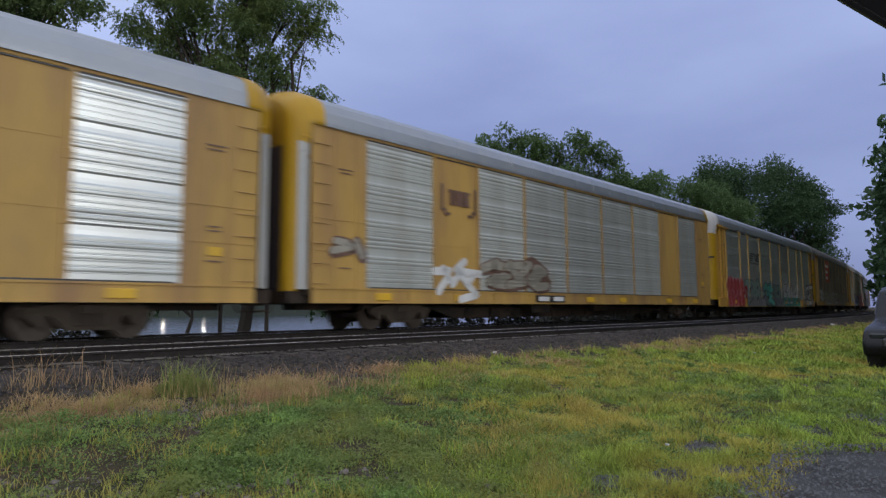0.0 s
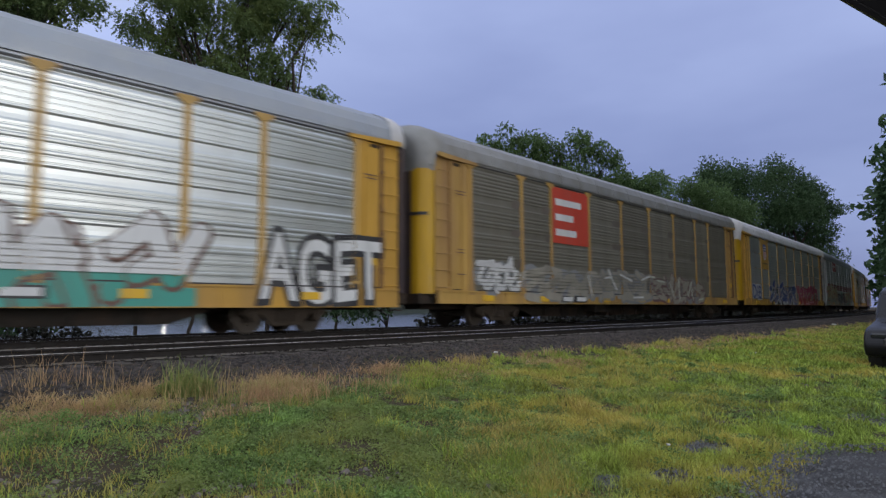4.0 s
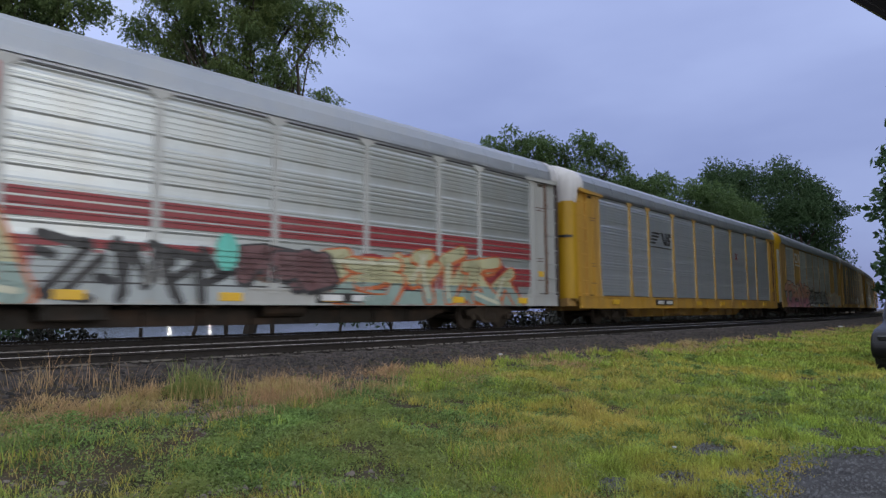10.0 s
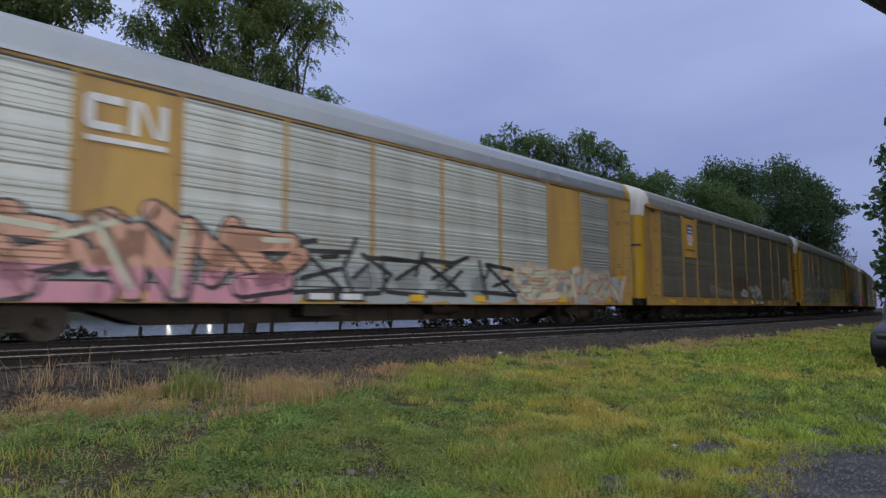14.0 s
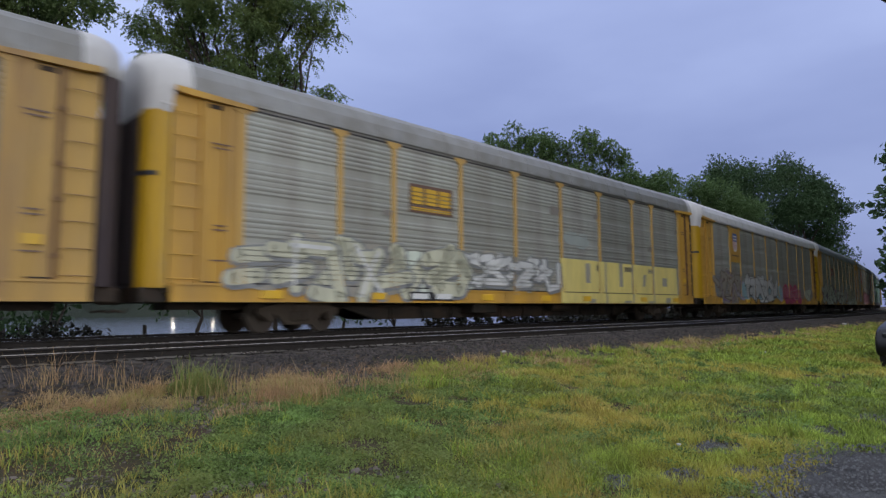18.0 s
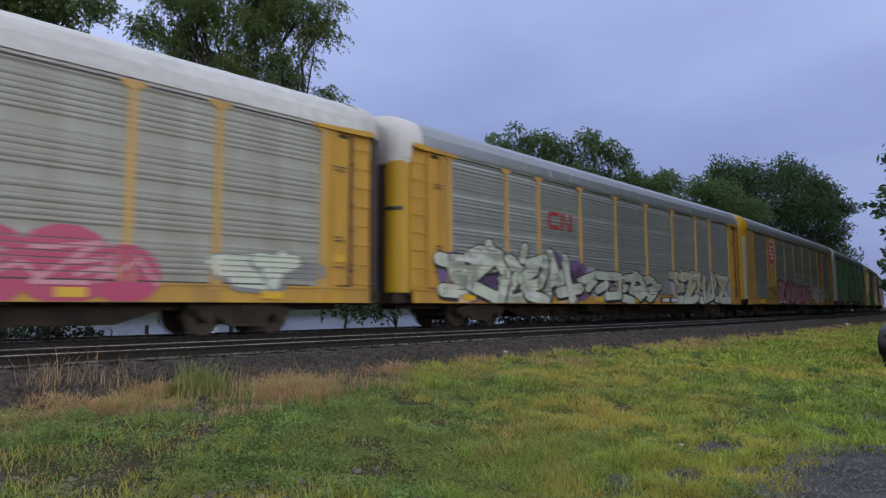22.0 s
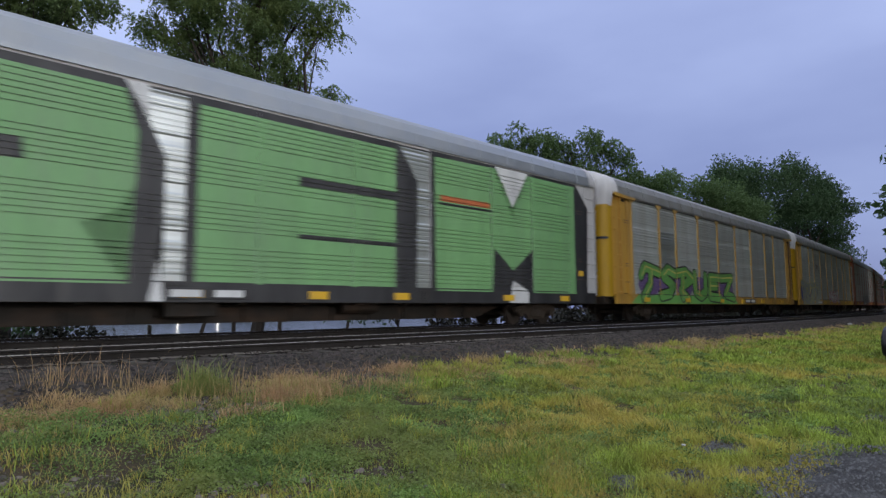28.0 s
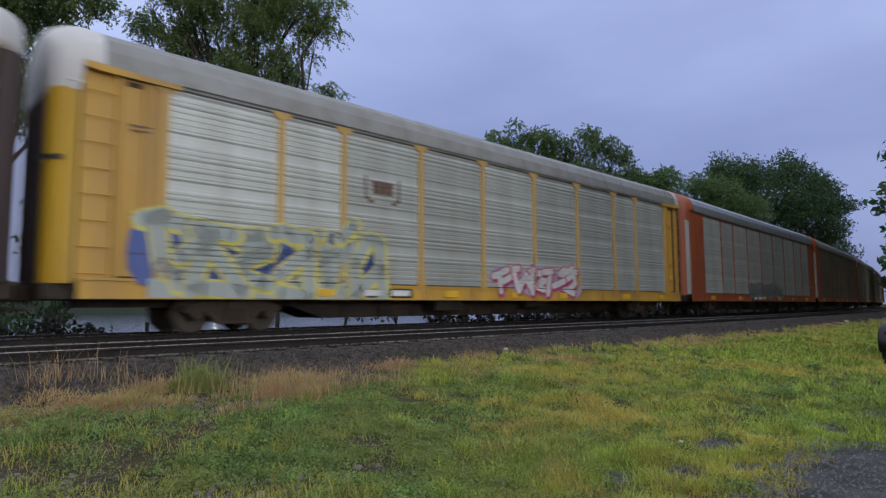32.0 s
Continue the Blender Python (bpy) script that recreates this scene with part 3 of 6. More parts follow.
def build_car(style, paint, sheet, roof, cap, label, plain=(), top=None, sill=None, courses=False, low=.69, under="iron", newer={}):
    """One covered car carrier; plain: the bays that are painted sheets instead of ribbed ones."""
    car = empty("autorack_car", Matrix.Identity(4), label, "rail car", "cars of the freight train")
    P = M[paint]
    bays = BAYS_A if style == "cap" else BAYS_B
    part("underframe", cached(("under", under), lambda: underframe_mesh(M[under])), None, car, "grimy steel underframe")
    part("roof", cached(("roof", roof), lambda: roof_mesh(M[roof], -BODY + .05, BODY - .05)), None, car, "arched roof of seamed steel sheets")
    flip = pose(0, 0, 0, 0, 0, 180)
    for m in (Matrix.Identity(4), flip):
        part("side_sill", cached(("sill", sill or paint, low), lambda: sill_mesh(M[sill or paint], low)), None, car, m=m)
        part("drain_slot", cached("slot", slot_mesh), None, car, "black strip for the dark slot under the side sheets", m=m)
        rail = top or (roof if style == "cap" else paint)
        part("top_rail", cached(("top", rail), lambda: top_rail_mesh(M[rail])), None, car, m=m)
        part("vent_slot", cached("upper_slot", upper_slot_mesh), None, car, "black strip for the dark slot over the side sheets", m=m)
        for i, (a, b) in enumerate(zip(bays, bays[1:])):
            w, c = round(b - a, 3), (a + b) / 2
            if i in plain:
                part("panel", cached(("plain", w, paint), lambda: plain_mesh(w, P)), None, car, "plain painted steel sheet", m=m @ pose(c, FACE + .03, 0))
            else:
                cut = newer.get(i)
                for z0, z1 in COURSES if courses else [(SILL_TOP, cut), (cut, EAVE - .11)] if cut else [(SILL_TOP, EAVE - .11)]:
                    kind = "zinc" if z1 == cut else sheet
                    part("panel", cached(("panel", w, kind, z0, z1), lambda: panel_mesh(w, M[kind], z0, z1, courses or sheet in ("dirty_zinc", "worn_zinc"))), None, car, m=m @ pose(c, PANEL_Y if style == "cap" else SHALLOW_Y, 0))
        for x in (bays if style == "cap" else bays[1:-1]):
            part("post", cached(("post", paint, style), lambda: post_mesh(M["faded"] if paint == "yellow" else P, style == "cap")), None, car, m=m @ pose(x, 0, 0))
        for e, x0, x1 in (("near", -BODY + .05, bays[0]), ("far", -BODY + .05, -bays[-1])):
            if e == "near":
                ob = part("end_panel", cached(("end", paint, style, round(x1, 2)), lambda: end_panel_mesh(P, x0, x1, style)), None, car, m=m)
            else:
                ob = part("end_panel", cached(("endf", paint, style, round(x1, 2)), lambda: mirrored(end_panel_mesh(P, x0, x1, style))), None, car, m=m)
            made = cached(("pieces", e, paint, style, round(x1, 2)), lambda: [(a, b if e == "near" else mirrored(b)) for a, b in end_pieces(P, x0, x1, style)])
            for name, me in made:
                part(name, me, None, ob)
            lx = (-BODY + .36) if e == "near" else (BODY - .36)
            for i in range(8):
                part("rung", cached(("rung", paint), lambda: rung_mesh(P)), None, ob, m=pose(lx, 0, SILL_TOP + .1 + i * .53))
    edge = "corner" if paint in ("yellow", "old_yellow") else paint
    for m in (Matrix.Identity(4), flip):
        for sgn in (-1, 1):
            # ends facing the next car: the gap's shade is part of this colour
            part("end_door", cached(("door", sgn), lambda: end_door_mesh(M["soot_shade"], sgn)), None, car, "tall flat end door, sooty brown with shade painted in", m=m)
            tone = "soot_shade" if m is flip else edge
            part("door_corner", cached(("rolled", tone, style, sgn), lambda: door_corner_mesh(M[tone], style, sgn, EAVE - (.04 if m is flip and style == "cap" else .5))), None, car, "rolled door edge, sooty and dark with shade painted in" if m is flip else "rolled painted door edge", m=m)
        part("coupler", cached("coupler", coupler_mesh), None, car, "black steel coupler", m=m)
        if style == "cap":
            low_edge = EAVE - (.06 if m is flip else .55)
            part("roof_cap", cached(("cap", cap, low_edge), lambda: cap_mesh(M[cap], low_edge)), None, car, "hood over the car's end", m=m)
            part("latch_bar", cached("latch", lambda: latch_mesh(-1)), None, car, "black latch bar", m=m)
            part("door_guide", cached("guide", door_guide_mesh), None, car, "rusty upright door guide", m=m)
        else:
            for sgn in (-1, 1):
                part("corner_post", cached(("post strip", sgn), lambda: corner_post_mesh(M["grey"], sgn)), None, car, "pale grey slatted corner post", m=m)
            part("roof_cap", cached(("hood", edge), lambda: cap_mesh(M[edge], EAVE - .55)), None, car, "painted hood over the car's end", m=m)
    for sgn in (-1, 1):
        tk = part("truck", cached("truck", truck_mesh), None, car, "rusty cast steel truck frame", m=pose(sgn * TRUCK_X, 0, RAIL_Z))
        for a in (-AXLE_X, AXLE_X):
            WHEELSETS.append((part("wheelset", cached("wheelset", wheelset_mesh), None, tk, "pair of steel wheels on an axle", m=pose(a, 0, WHEEL_R)), a))
    SPECS.append(dict(style=style, bays=bays, plain=plain, low=low))
    CARS.append(car)
    return car


def plain_mesh(w, mat):
    bm = bmesh.new()
    box(bm, -w / 2 + .02, w / 2 - .02, 0, .08, SILL_TOP, EAVE - .05, .01)
    for z in (2.5, 3.9):
        box(bm, -w / 2 + .05, w / 2 - .05, -.008, .02, z, z + .03)
    return to_mesh("panel", bm, mat)


def mirrored(me):
    me.transform(Matrix.Diagonal((-1, 1, 1, 1)))
    me.flip_normals()
    return me


def train_pose(k, t):
    """Where car k stands at t seconds."""
    s = FIRST + (k - 1) * CAR_LEN + 14.55 - (SPEED * t - SLOW * t * t / 2)
    a, b = on_track(s - TRUCK_X), on_track(s + TRUCK_X)
    return pose((a[0] + b[0]) / 2, (a[1] + b[1]) / 2, 0, 0, 0, math.degrees(math.atan2(b[1] - a[1], b[0] - a[0])))


SILVER = "yellow and silver ribbed car carrier"
DIRTY = "yellow-posted car carrier, grimy ribbed sides"
PLAIN_B = "yellow car carrier, plain and ribbed panels"
FLEET = [
    dict(style="door", paint="old_yellow", sheet="zinc", roof="roof", cap="white", label=PLAIN_B, plain=(1, 7)),
    dict(style="door", paint="old_yellow", sheet="dull_zinc", roof="roof", cap="white", label=PLAIN_B + " and a boxed black emblem", plain=(1, 7)),
    dict(style="cap", paint="yellow", sheet="zinc", roof="roof", cap="white", low=.58, label=SILVER + ", red and teal spray paint"),
    dict(style="cap", paint="old_yellow", sheet="dirty_zinc", roof="dark_roof", cap="dark_roof", label=DIRTY + " and a red sign"),
    dict(style="cap", paint="yellow", courses=True, sheet="soft_zinc", roof="white_roof", cap="white", label=SILVER + ", white roof and blue spray-painted letters"),
    dict(style="cap", paint="grey", sheet="soft_zinc", roof="roof", cap="white", label="pale grey car carrier with red stripes and spray paint"),
    dict(style="cap", paint="yellow", sheet="bright_zinc", roof="roof", cap="white", low=.6, under="old_yellow", label=SILVER + ", clean and bright"),
    dict(style="door", paint="old_yellow", sheet="dull_zinc", roof="roof", cap="white", label=PLAIN_B + " and pink spray paint", plain=(1, 7)),
    dict(style="cap", paint="old_yellow", sheet="dirty_zinc", roof="dark_roof", cap="white", label=DIRTY + " and pale scribbles"),
    dict(style="cap", paint="yellow", sheet="worn_zinc", roof="dark_roof", cap="white", label=DIRTY + " and big pale yellow letters"),
    dict(style="cap", paint="yellow", sheet="worn_zinc", roof="white_roof", cap="white", label=DIRTY + ", white roof, red spray paint"),
    dict(style="cap", paint="yellow", sheet="soft_zinc", top="dull_zinc", roof="roof", cap="white", label=SILVER + ", cream and purple spray paint"),
    dict(style="door", paint="old_yellow", sheet="zinc", roof="roof", cap="white", label=PLAIN_B + ", red signs and pink letters", plain=(1, 7)),
    dict(style="door", paint="white", sheet="zinc", roof="roof", cap="white", label="covered car carrier with huge green and black spray-painted letters", sill="black"),
    dict(style="cap", paint="yellow", sheet="dull_zinc", roof="dark_roof", cap="white", newer={1: 4.18, 7: 4.3}, label=SILVER + ", bright green spray-painted letters"),
    dict(style="cap", paint="yellow", sheet="dull_zinc", roof="dark_roof", cap="white", label=SILVER + ", blue, yellow and pink spray paint"),
    dict(style="door", paint="orange", sheet="dull_zinc", roof="roof", cap="white", label="covered car carrier with red-orange ends and ribbed grey sides"),
    dict(style="door", paint="orange", sheet="dirty_zinc", roof="dark_roof", cap="white", label="covered car carrier with red-orange ends and grimy sides"),
]
# cars seen only far off: shade is put into their dark paint
for i in range(6):
    FLEET.append(dict(style="cap", paint="shaded_yellow", sheet="dirty_zinc", roof="dark_roof", cap="white", label=DIRTY))
for spec in FLEET:
    build_car(**spec)


# ---------- paint on the sides: emblems, stripes and spray paint ----------
def colour(name, rgb, rough=.5):
    return cached(("colour", name), lambda: material(name + "_spray_paint", rgb, rough, stain=tuple(c * .6 + .06 for c in rgb), stain_amount=.4, stretch=RUN, grain=6, coarse=1.5, bump=.04, dark=.82, light=1.12))


def C(name):
    return colour(name, dict(red=(.38, .03, .035), crimson=(.25, .026, .034), pink=(.58, .26, .33), rose=(.45, .05, .14), purple=(.16, .1, .26), teal=(.05, .3, .24), green=(.16, .42, .1), salmon=(.6, .32, .22), leaf=(.18, .38, .155),
                             black=(.02, .02, .024), white=(.66, .67, .67), cream=(.55, .55, .42), grey=(.22, .23, .24), blue=(.05, .09, .3), sky=(.3, .48, .55), lemon=(.6, .55, .14),
                             butter=(.72, .6, .2), orange=(.5, .13, .04), dark_green=(.03, .13, .07), brown=(.13, .07, .05), mint=(.58, .64, .55), dust=(.33, .31, .26), gold=(.6, .36, .03), signal=(.52, .06, .035), yellow=(.7, .42, .02), sage=(.24, .33, .3), haze=(.36, .4, .41), silver=(.36, .4, .38), peach=(.6, .42, .28), maroon=(.15, .07, .075), lilac=(.42, .38, .52), olive=(.44, .43, .26), aqua=(.12, .5, .42), rustwash=(.12, .1, .082), soil=(.22, .2, .18))[name])


def flat(polys):
    """Outlines in (along, up) as one flat bmesh."""
    bm = bmesh.new()
    for p in polys:
        vs = [bm.verts.new((x, 0, z)) for x, z in p]
        if len(vs) > 2:
            bm.faces.new(vs)
    bmesh.ops.triangulate(bm, faces=bm.faces[:])
    return bm


def lay(car, name, bm, mat, layer, label="", thickly=False):
    """Lays flat paint on a car's near side: it follows sheets, posts and sill, and lies back in the grooves."""
    spec = SPECS[car]
    bays, plain = spec["bays"], spec["plain"]
    xs, zs = [v.co.x for v in bm.verts], [v.co.z for v in bm.verts]
    if not xs:
        return None
    half = .085 if spec["style"] == "cap" else .08
    posts = bays if spec["style"] == "cap" else bays[1:-1]
    cuts = [("x", b + k) for b in posts for k in (-half, half)] + [("x", b) for b in bays] + [("z", SILL_TOP + .012), ("z", EAVE - .05), ("z", spec["low"])]
    cuts += [("z", q) for g in GROOVES for q in g]
    for ax, q in cuts:
        lo, hi = (min(xs), max(xs)) if ax == "x" else (min(zs), max(zs))
        if lo < q < hi:
            n = (1, 0, 0) if ax == "x" else (0, 0, 1)
            bmesh.ops.bisect_plane(bm, geom=bm.verts[:] + bm.edges[:] + bm.faces[:], plane_co=(q if ax == "x" else 0, 0, q if ax == "z" else 0), plane_no=n, dist=1e-5)
    v, f = [], []
    for face in bm.faces:
        c = face.calc_center_median()
        if c.z > EAVE + .02 or c.z < spec["low"] or abs(c.x) > BODY - .1:
            continue
        k = next((i for i, (a, b) in enumerate(zip(bays, bays[1:])) if a <= c.x < b), None)
        y = (PANEL_Y if spec["style"] == "cap" else SHALLOW_Y) - .02
        if c.z < SILL_TOP + .012:
            y = FACE - .034
        elif any(abs(c.x - b) < half for b in posts):
            y = FACE - .018
        elif k is None or k in plain:
            y = FACE - .004
        elif not thickly and any(a < c.z < b for a, b in GROOVES):
            y += .024 + .0025 * layer
        y -= .004 * layer
        n0 = len(v)
        v += [(q.co.x, y, q.co.z) for q in face.verts]
        f.append(tuple(range(n0, len(v))))
    bm.free()
    if not f:
        return None
    return part(name, mesh_of(name, v, f, mat), None, CARS[car], label)


def bar(x0, x1, z0, z1, slant=0.0):
    return [(x0, z0), (x1, z0), (x1 + slant, z1), (x0 + slant, z1)]


def ring(cx, cz, rx, rz, n=14, r=None, wob=0.0):
    return [(cx + rx * math.cos(i * 2 * math.pi / n) * (1 + (r.normal(0, wob) if r else 0)), cz + rz * math.sin(i * 2 * math.pi / n) * (1 + (r.normal(0, wob) if r else 0))) for i in range(n)]


def stroke(pts, w):
    """A thick line as quads with round joints."""
    out = []
    for (x0, z0), (x1, z1) in zip(pts, pts[1:]):
        d = math.hypot(x1 - x0, z1 - z0) or 1
        nx, nz = -(z1 - z0) / d * w / 2, (x1 - x0) / d * w / 2
        out.append([(x0 + nx, z0 + nz), (x1 + nx, z1 + nz), (x1 - nx, z1 - nz), (x0 - nx, z0 - nz)])
    out += [ring(x, z, w / 2, w / 2, 8) for x, z in pts]
    return out


FORMS = [[[(.85, .9), (.3, .95), (.12, .72), (.45, .5), (.82, .38), (.75, .08), (.1, .1)]], [[(.1, 0), (.12, .9), (.6, .97), (.85, .6), (.8, 0)], [(.15, .42), (.8, .45)]],
         [[(.5, .95), (.12, .65), (.18, .12), (.75, .06), (.9, .5), (.5, .95)]], [[(.1, .95), (.45, .45), (.9, 1)], [(.45, .45), (.4, 0)]],
         [[(.15, 0), (.15, 1)], [(.15, .92), (.85, .75), (.25, .5), (.92, .04)]], [[(.9, .9), (.15, .92), (.15, .08), (.9, .06)], [(.2, .5), (.7, .52)]],
         [[(.1, .9), (.88, .95), (.15, .1), (.92, .06)]], [[(0, .08), (.22, .9), (.5, .3), (.78, .95), (1, .06)]]]
GLYPHS = dict(T=[[(-.05, .75), (.2, 1), (1.05, .82)], [(.62, .88), (.55, .3), (.1, -.05)]], S=[[(.95, .85), (.5, 1), (.15, .75), (.8, .38), (.55, .05), (0, .02)]], P=[[(.3, -.05), (.3, .9)], [(-.05, .85), (.6, 1), (.98, .7), (.4, .42)], [(.3, .2), (.7, -.02)]],
              U=[[(.1, .92), (.15, .2), (.5, .02), (.85, .2), (.9, .88)]], E=[[(.95, .92), (.15, .88), (.12, .06), (.98, .04)], [(.15, .48), (.75, .5)]], Z=[[(0, .88), (.98, 1), (.3, .12), (1.1, .02)]])


def formed(form, r, x0, x1, z0, z1, jitter=.05):
    """The strokes of one form, set into a box and jittered."""
    return [[(x0 + (x1 - x0) * (a + r.normal(0, jitter)), z0 + (z1 - z0) * (b + r.normal(0, jitter))) for a, b in line] for line in form]


def squiggle(r, x0, x1, z0, z1):
    """One letter-like form that reads as no letter: a bent form, a slash and a barb across it."""
    form = FORMS[int(r.integers(len(FORMS)))]
    if r.random() < .5:
        form = [[(1 - a, b) for a, b in line] for line in form]
    if r.random() < .4:
        form = [[(a, 1 - b) for a, b in line] for line in form]
    lean = r.uniform(-.3, .3)
    form = [[(a + lean * (b - .5), b) for a, b in line] for line in form]
    a, b = r.uniform(-.25, .5), r.uniform(.1, .5)
    form = form[:1] + [[(a, b), (a + r.uniform(.3, .8), b + r.uniform(.2, .6))], [(r.uniform(-.3, 0), r.uniform(.7, 1)), (r.uniform(.1, .5), r.uniform(.8, 1.1))]]
    wide = (x1 - x0) * .16
    return formed(form, r, x0 - wide, x1 + wide, z0, z1, .085)


def below(bm, z):
    """Keeps what lies under a height."""
    bmesh.ops.bisect_plane(bm, geom=bm.verts[:] + bm.edges[:] + bm.faces[:], plane_co=(0, 0, z), plane_no=(0, 0, 1), clear_outer=True)
    return bm


def sprayed(car, text, x0, x1, z0, z1, fill, edge, back, glint, w=.42, seed=1):
    """Fat sprayed letters with an outline, a dark filling between them and pale glints."""
    r = np.random.default_rng(seed)
    step = (x1 - x0) / len(text)
    lines = []
    for i, ch in enumerate(text):
        lift = .35 * (1 - i / len(text)) * (z1 - z0) * .4
        lines += formed(GLYPHS[ch], r, x0 + step * (i + .06), x0 + step * (i + .98), z0 + .1, z1 + lift - .15, .03)
    lay(car, "spray_paint", flat([ring(x0 + step * (i + .5), (z0 + z1) / 2 - .1, step * .55, (z1 - z0) * .4, 12, r, .06) for i in range(len(text))]), C(back), 0, back + " sprayed filling")
    lay(car, "spray_paint", flat([p for ln in lines for p in stroke(ln, w + .16)]), C(edge), 1, edge + " sprayed outline")
    lay(car, "spray_paint", flat([p for ln in lines for p in stroke(ln, w)]), C(fill), 2, fill + " spray-painted letters")
    lay(car, "spray_paint", flat([p for ln in lines for p in stroke([(x + w * .22, z + .02) for x, z in ln[:3]], .07)]), C(glint), 3, glint + " sprayed glints")


def tone(col):
    return col.replace("_", " ")


def swollen(car, x0, x1, z0, z1, n, fill, edge, seed=1):
    """Two rows of swollen overlapping forms with pale rims."""
    r = np.random.default_rng(seed)
    step = (x1 - x0) / n
    for row, (k, h) in enumerate(((.7, .34), (.27, .3))):
        for i in range(n):
            q, cx, cz = r.uniform(.88, 1.12, 12), x0 + step * (i + .5) + r.normal(0, .05), z0 + (z1 - z0) * k
            for grow, col, up in ((.06, edge, 0), (0, fill, 1)):
                form = [(cx + (step * .52 + grow) * q[j] * math.cos(j * math.pi / 6), cz + ((z1 - z0) * h + grow) * q[j] * math.sin(j * math.pi / 6)) for j in range(12)]
                lay(car, "spray_paint", flat([form]), C(col), 1 + 2 * ((i + row) % 3) + up, tone(col) + " swollen sprayed form")


def piece(car, x0, x1, z0, z1, n, fill, edge, back=None, accent=None, seed=1, w=.26, lower=None, over=0):
    """A spray-painted piece of n unreadable letter-like forms with outlines, backing and highlights."""
    r = np.random.default_rng(seed)
    step = (x1 - x0) / n
    W = min(w * 1.15, step * .32)
    low = SPECS[car]["low"] + .01
    if back:
        blobs = [ring(x0 + (x1 - x0) * (i + .5) / (2 * n) + r.normal(0, .1), (z0 + z1) / 2 + r.normal(0, .1) + (z1 - z0) * .12 * (-1) ** i, step * .62, (z1 - z0) * r.uniform(.3, .44), 12, r, .08) for i in range(2 * n)]
        lay(car, "spray_paint", flat(blobs), C(back), 0, tone(back) + " sprayed background")
    if lower:
        wave = [(x0 + (x1 - x0) * k / 24, z0 + .42 + r.uniform(-.07, .07)) for k in range(25)]
        lay(car, "spray_paint", flat([[(x0, low), (x1, low)] + wave[::-1]]), C(lower), .5, tone(lower) + " sprayed foot")
    for i in range(n):
        form = squiggle(r, x0 + step * (i + .02), x0 + step * (i + 1.02), z0 + .08 + r.uniform(-.04, .06), z1 - .1 + r.uniform(-.12, .12))
        up = 1 + 3 * (i % 2) + over
        if edge:
            lay(car, "spray_paint", flat([p for ln in form for p in stroke([(x + .03, z - .03) for x, z in ln], W + .16)]), C(edge), up, tone(edge) + " sprayed outline")
        lay(car, "spray_paint", flat([p for ln in form for p in stroke(ln, W)]), C(fill), up + 1, tone(fill) + " sprayed form")
        if lower:
            lay(car, "spray_paint", below(flat([p for ln in form for p in stroke(ln, W)]), z0 + (z1 - z0) * .4), C(lower), up + 2, tone(lower) + " sprayed lower half")
        if accent:
            lay(car, "spray_paint", flat(stroke([(x - .03, z + .05) for x, z in form[0][:2]], W * .3)), C(accent), 7, tone(accent) + " sprayed highlight")


def word(car, body, x0, x1, z0, z1, fill, edge, back=None, fat=.02, rim=.09, wob=.05, seed=1):
    """Readable sprayed letters."""
    def shape(off):
        cu = bpy.data.curves.new("letters", "FONT")
        cu.body, cu.offset, cu.resolution_u, cu.fill_mode = body, off, 3, "FRONT"
        ob = bpy.data.objects.new("letters", cu)
        scene.collection.objects.link(ob)
        bpy.context.view_layer.update()
        me = bpy.data.meshes.new_from_object(ob.evaluated_get(bpy.context.evaluated_depsgraph_get()))
        bpy.data.objects.remove(ob)
        bpy.data.curves.remove(cu)
        co = np.array([tuple(v.co) for v in me.vertices])
        return me, co
    me, co = shape(0)
    lo, hi = co.min(0), co.max(0)
    bpy.data.meshes.remove(me)
    sx, sz = (x1 - x0) / (hi[0] - lo[0]), (z1 - z0) / (hi[1] - lo[1])
    for layer, (off, col, what) in enumerate(((rim, edge, "sprayed outline"), (fat, fill, "spray-painted letters")), 1):
        if not col:
            continue
        me, co = shape(off)
        bm = bmesh.new()
        bm.from_mesh(me)
        bpy.data.meshes.remove(me)
        for v in bm.verts:
            x, z = x0 + (v.co.x - lo[0]) * sx, z0 + (v.co.y - lo[1]) * sz
            v.co = (x + wob * math.sin(z * 4 + x * 1.3 + seed), 0, z + wob * 1.4 * math.sin(x * 2.1 + seed))
        lay(car, "spray_paint", bm, C(col), layer, col.replace("_", " ") + " " + what)
    if back:
        r = np.random.default_rng(seed)
        n = 9
        lay(car, "spray_paint", flat([ring(x0 + (x1 - x0) * (i + .5) / n, (z0 + z1) / 2 + r.normal(0, .1), (x1 - x0) / n * .8, (z1 - z0) * r.uniform(.5, .62), 12, r, .08) for i in range(n)]), C(back), 0, back.replace("_", " ") + " sprayed background")


def bars(car, x0, x1, zs, h, col, layer=3):
    lay(car, "lettering_bar", flat([bar(x0, x1, z, z + h) for z in zs]), C(col), layer)


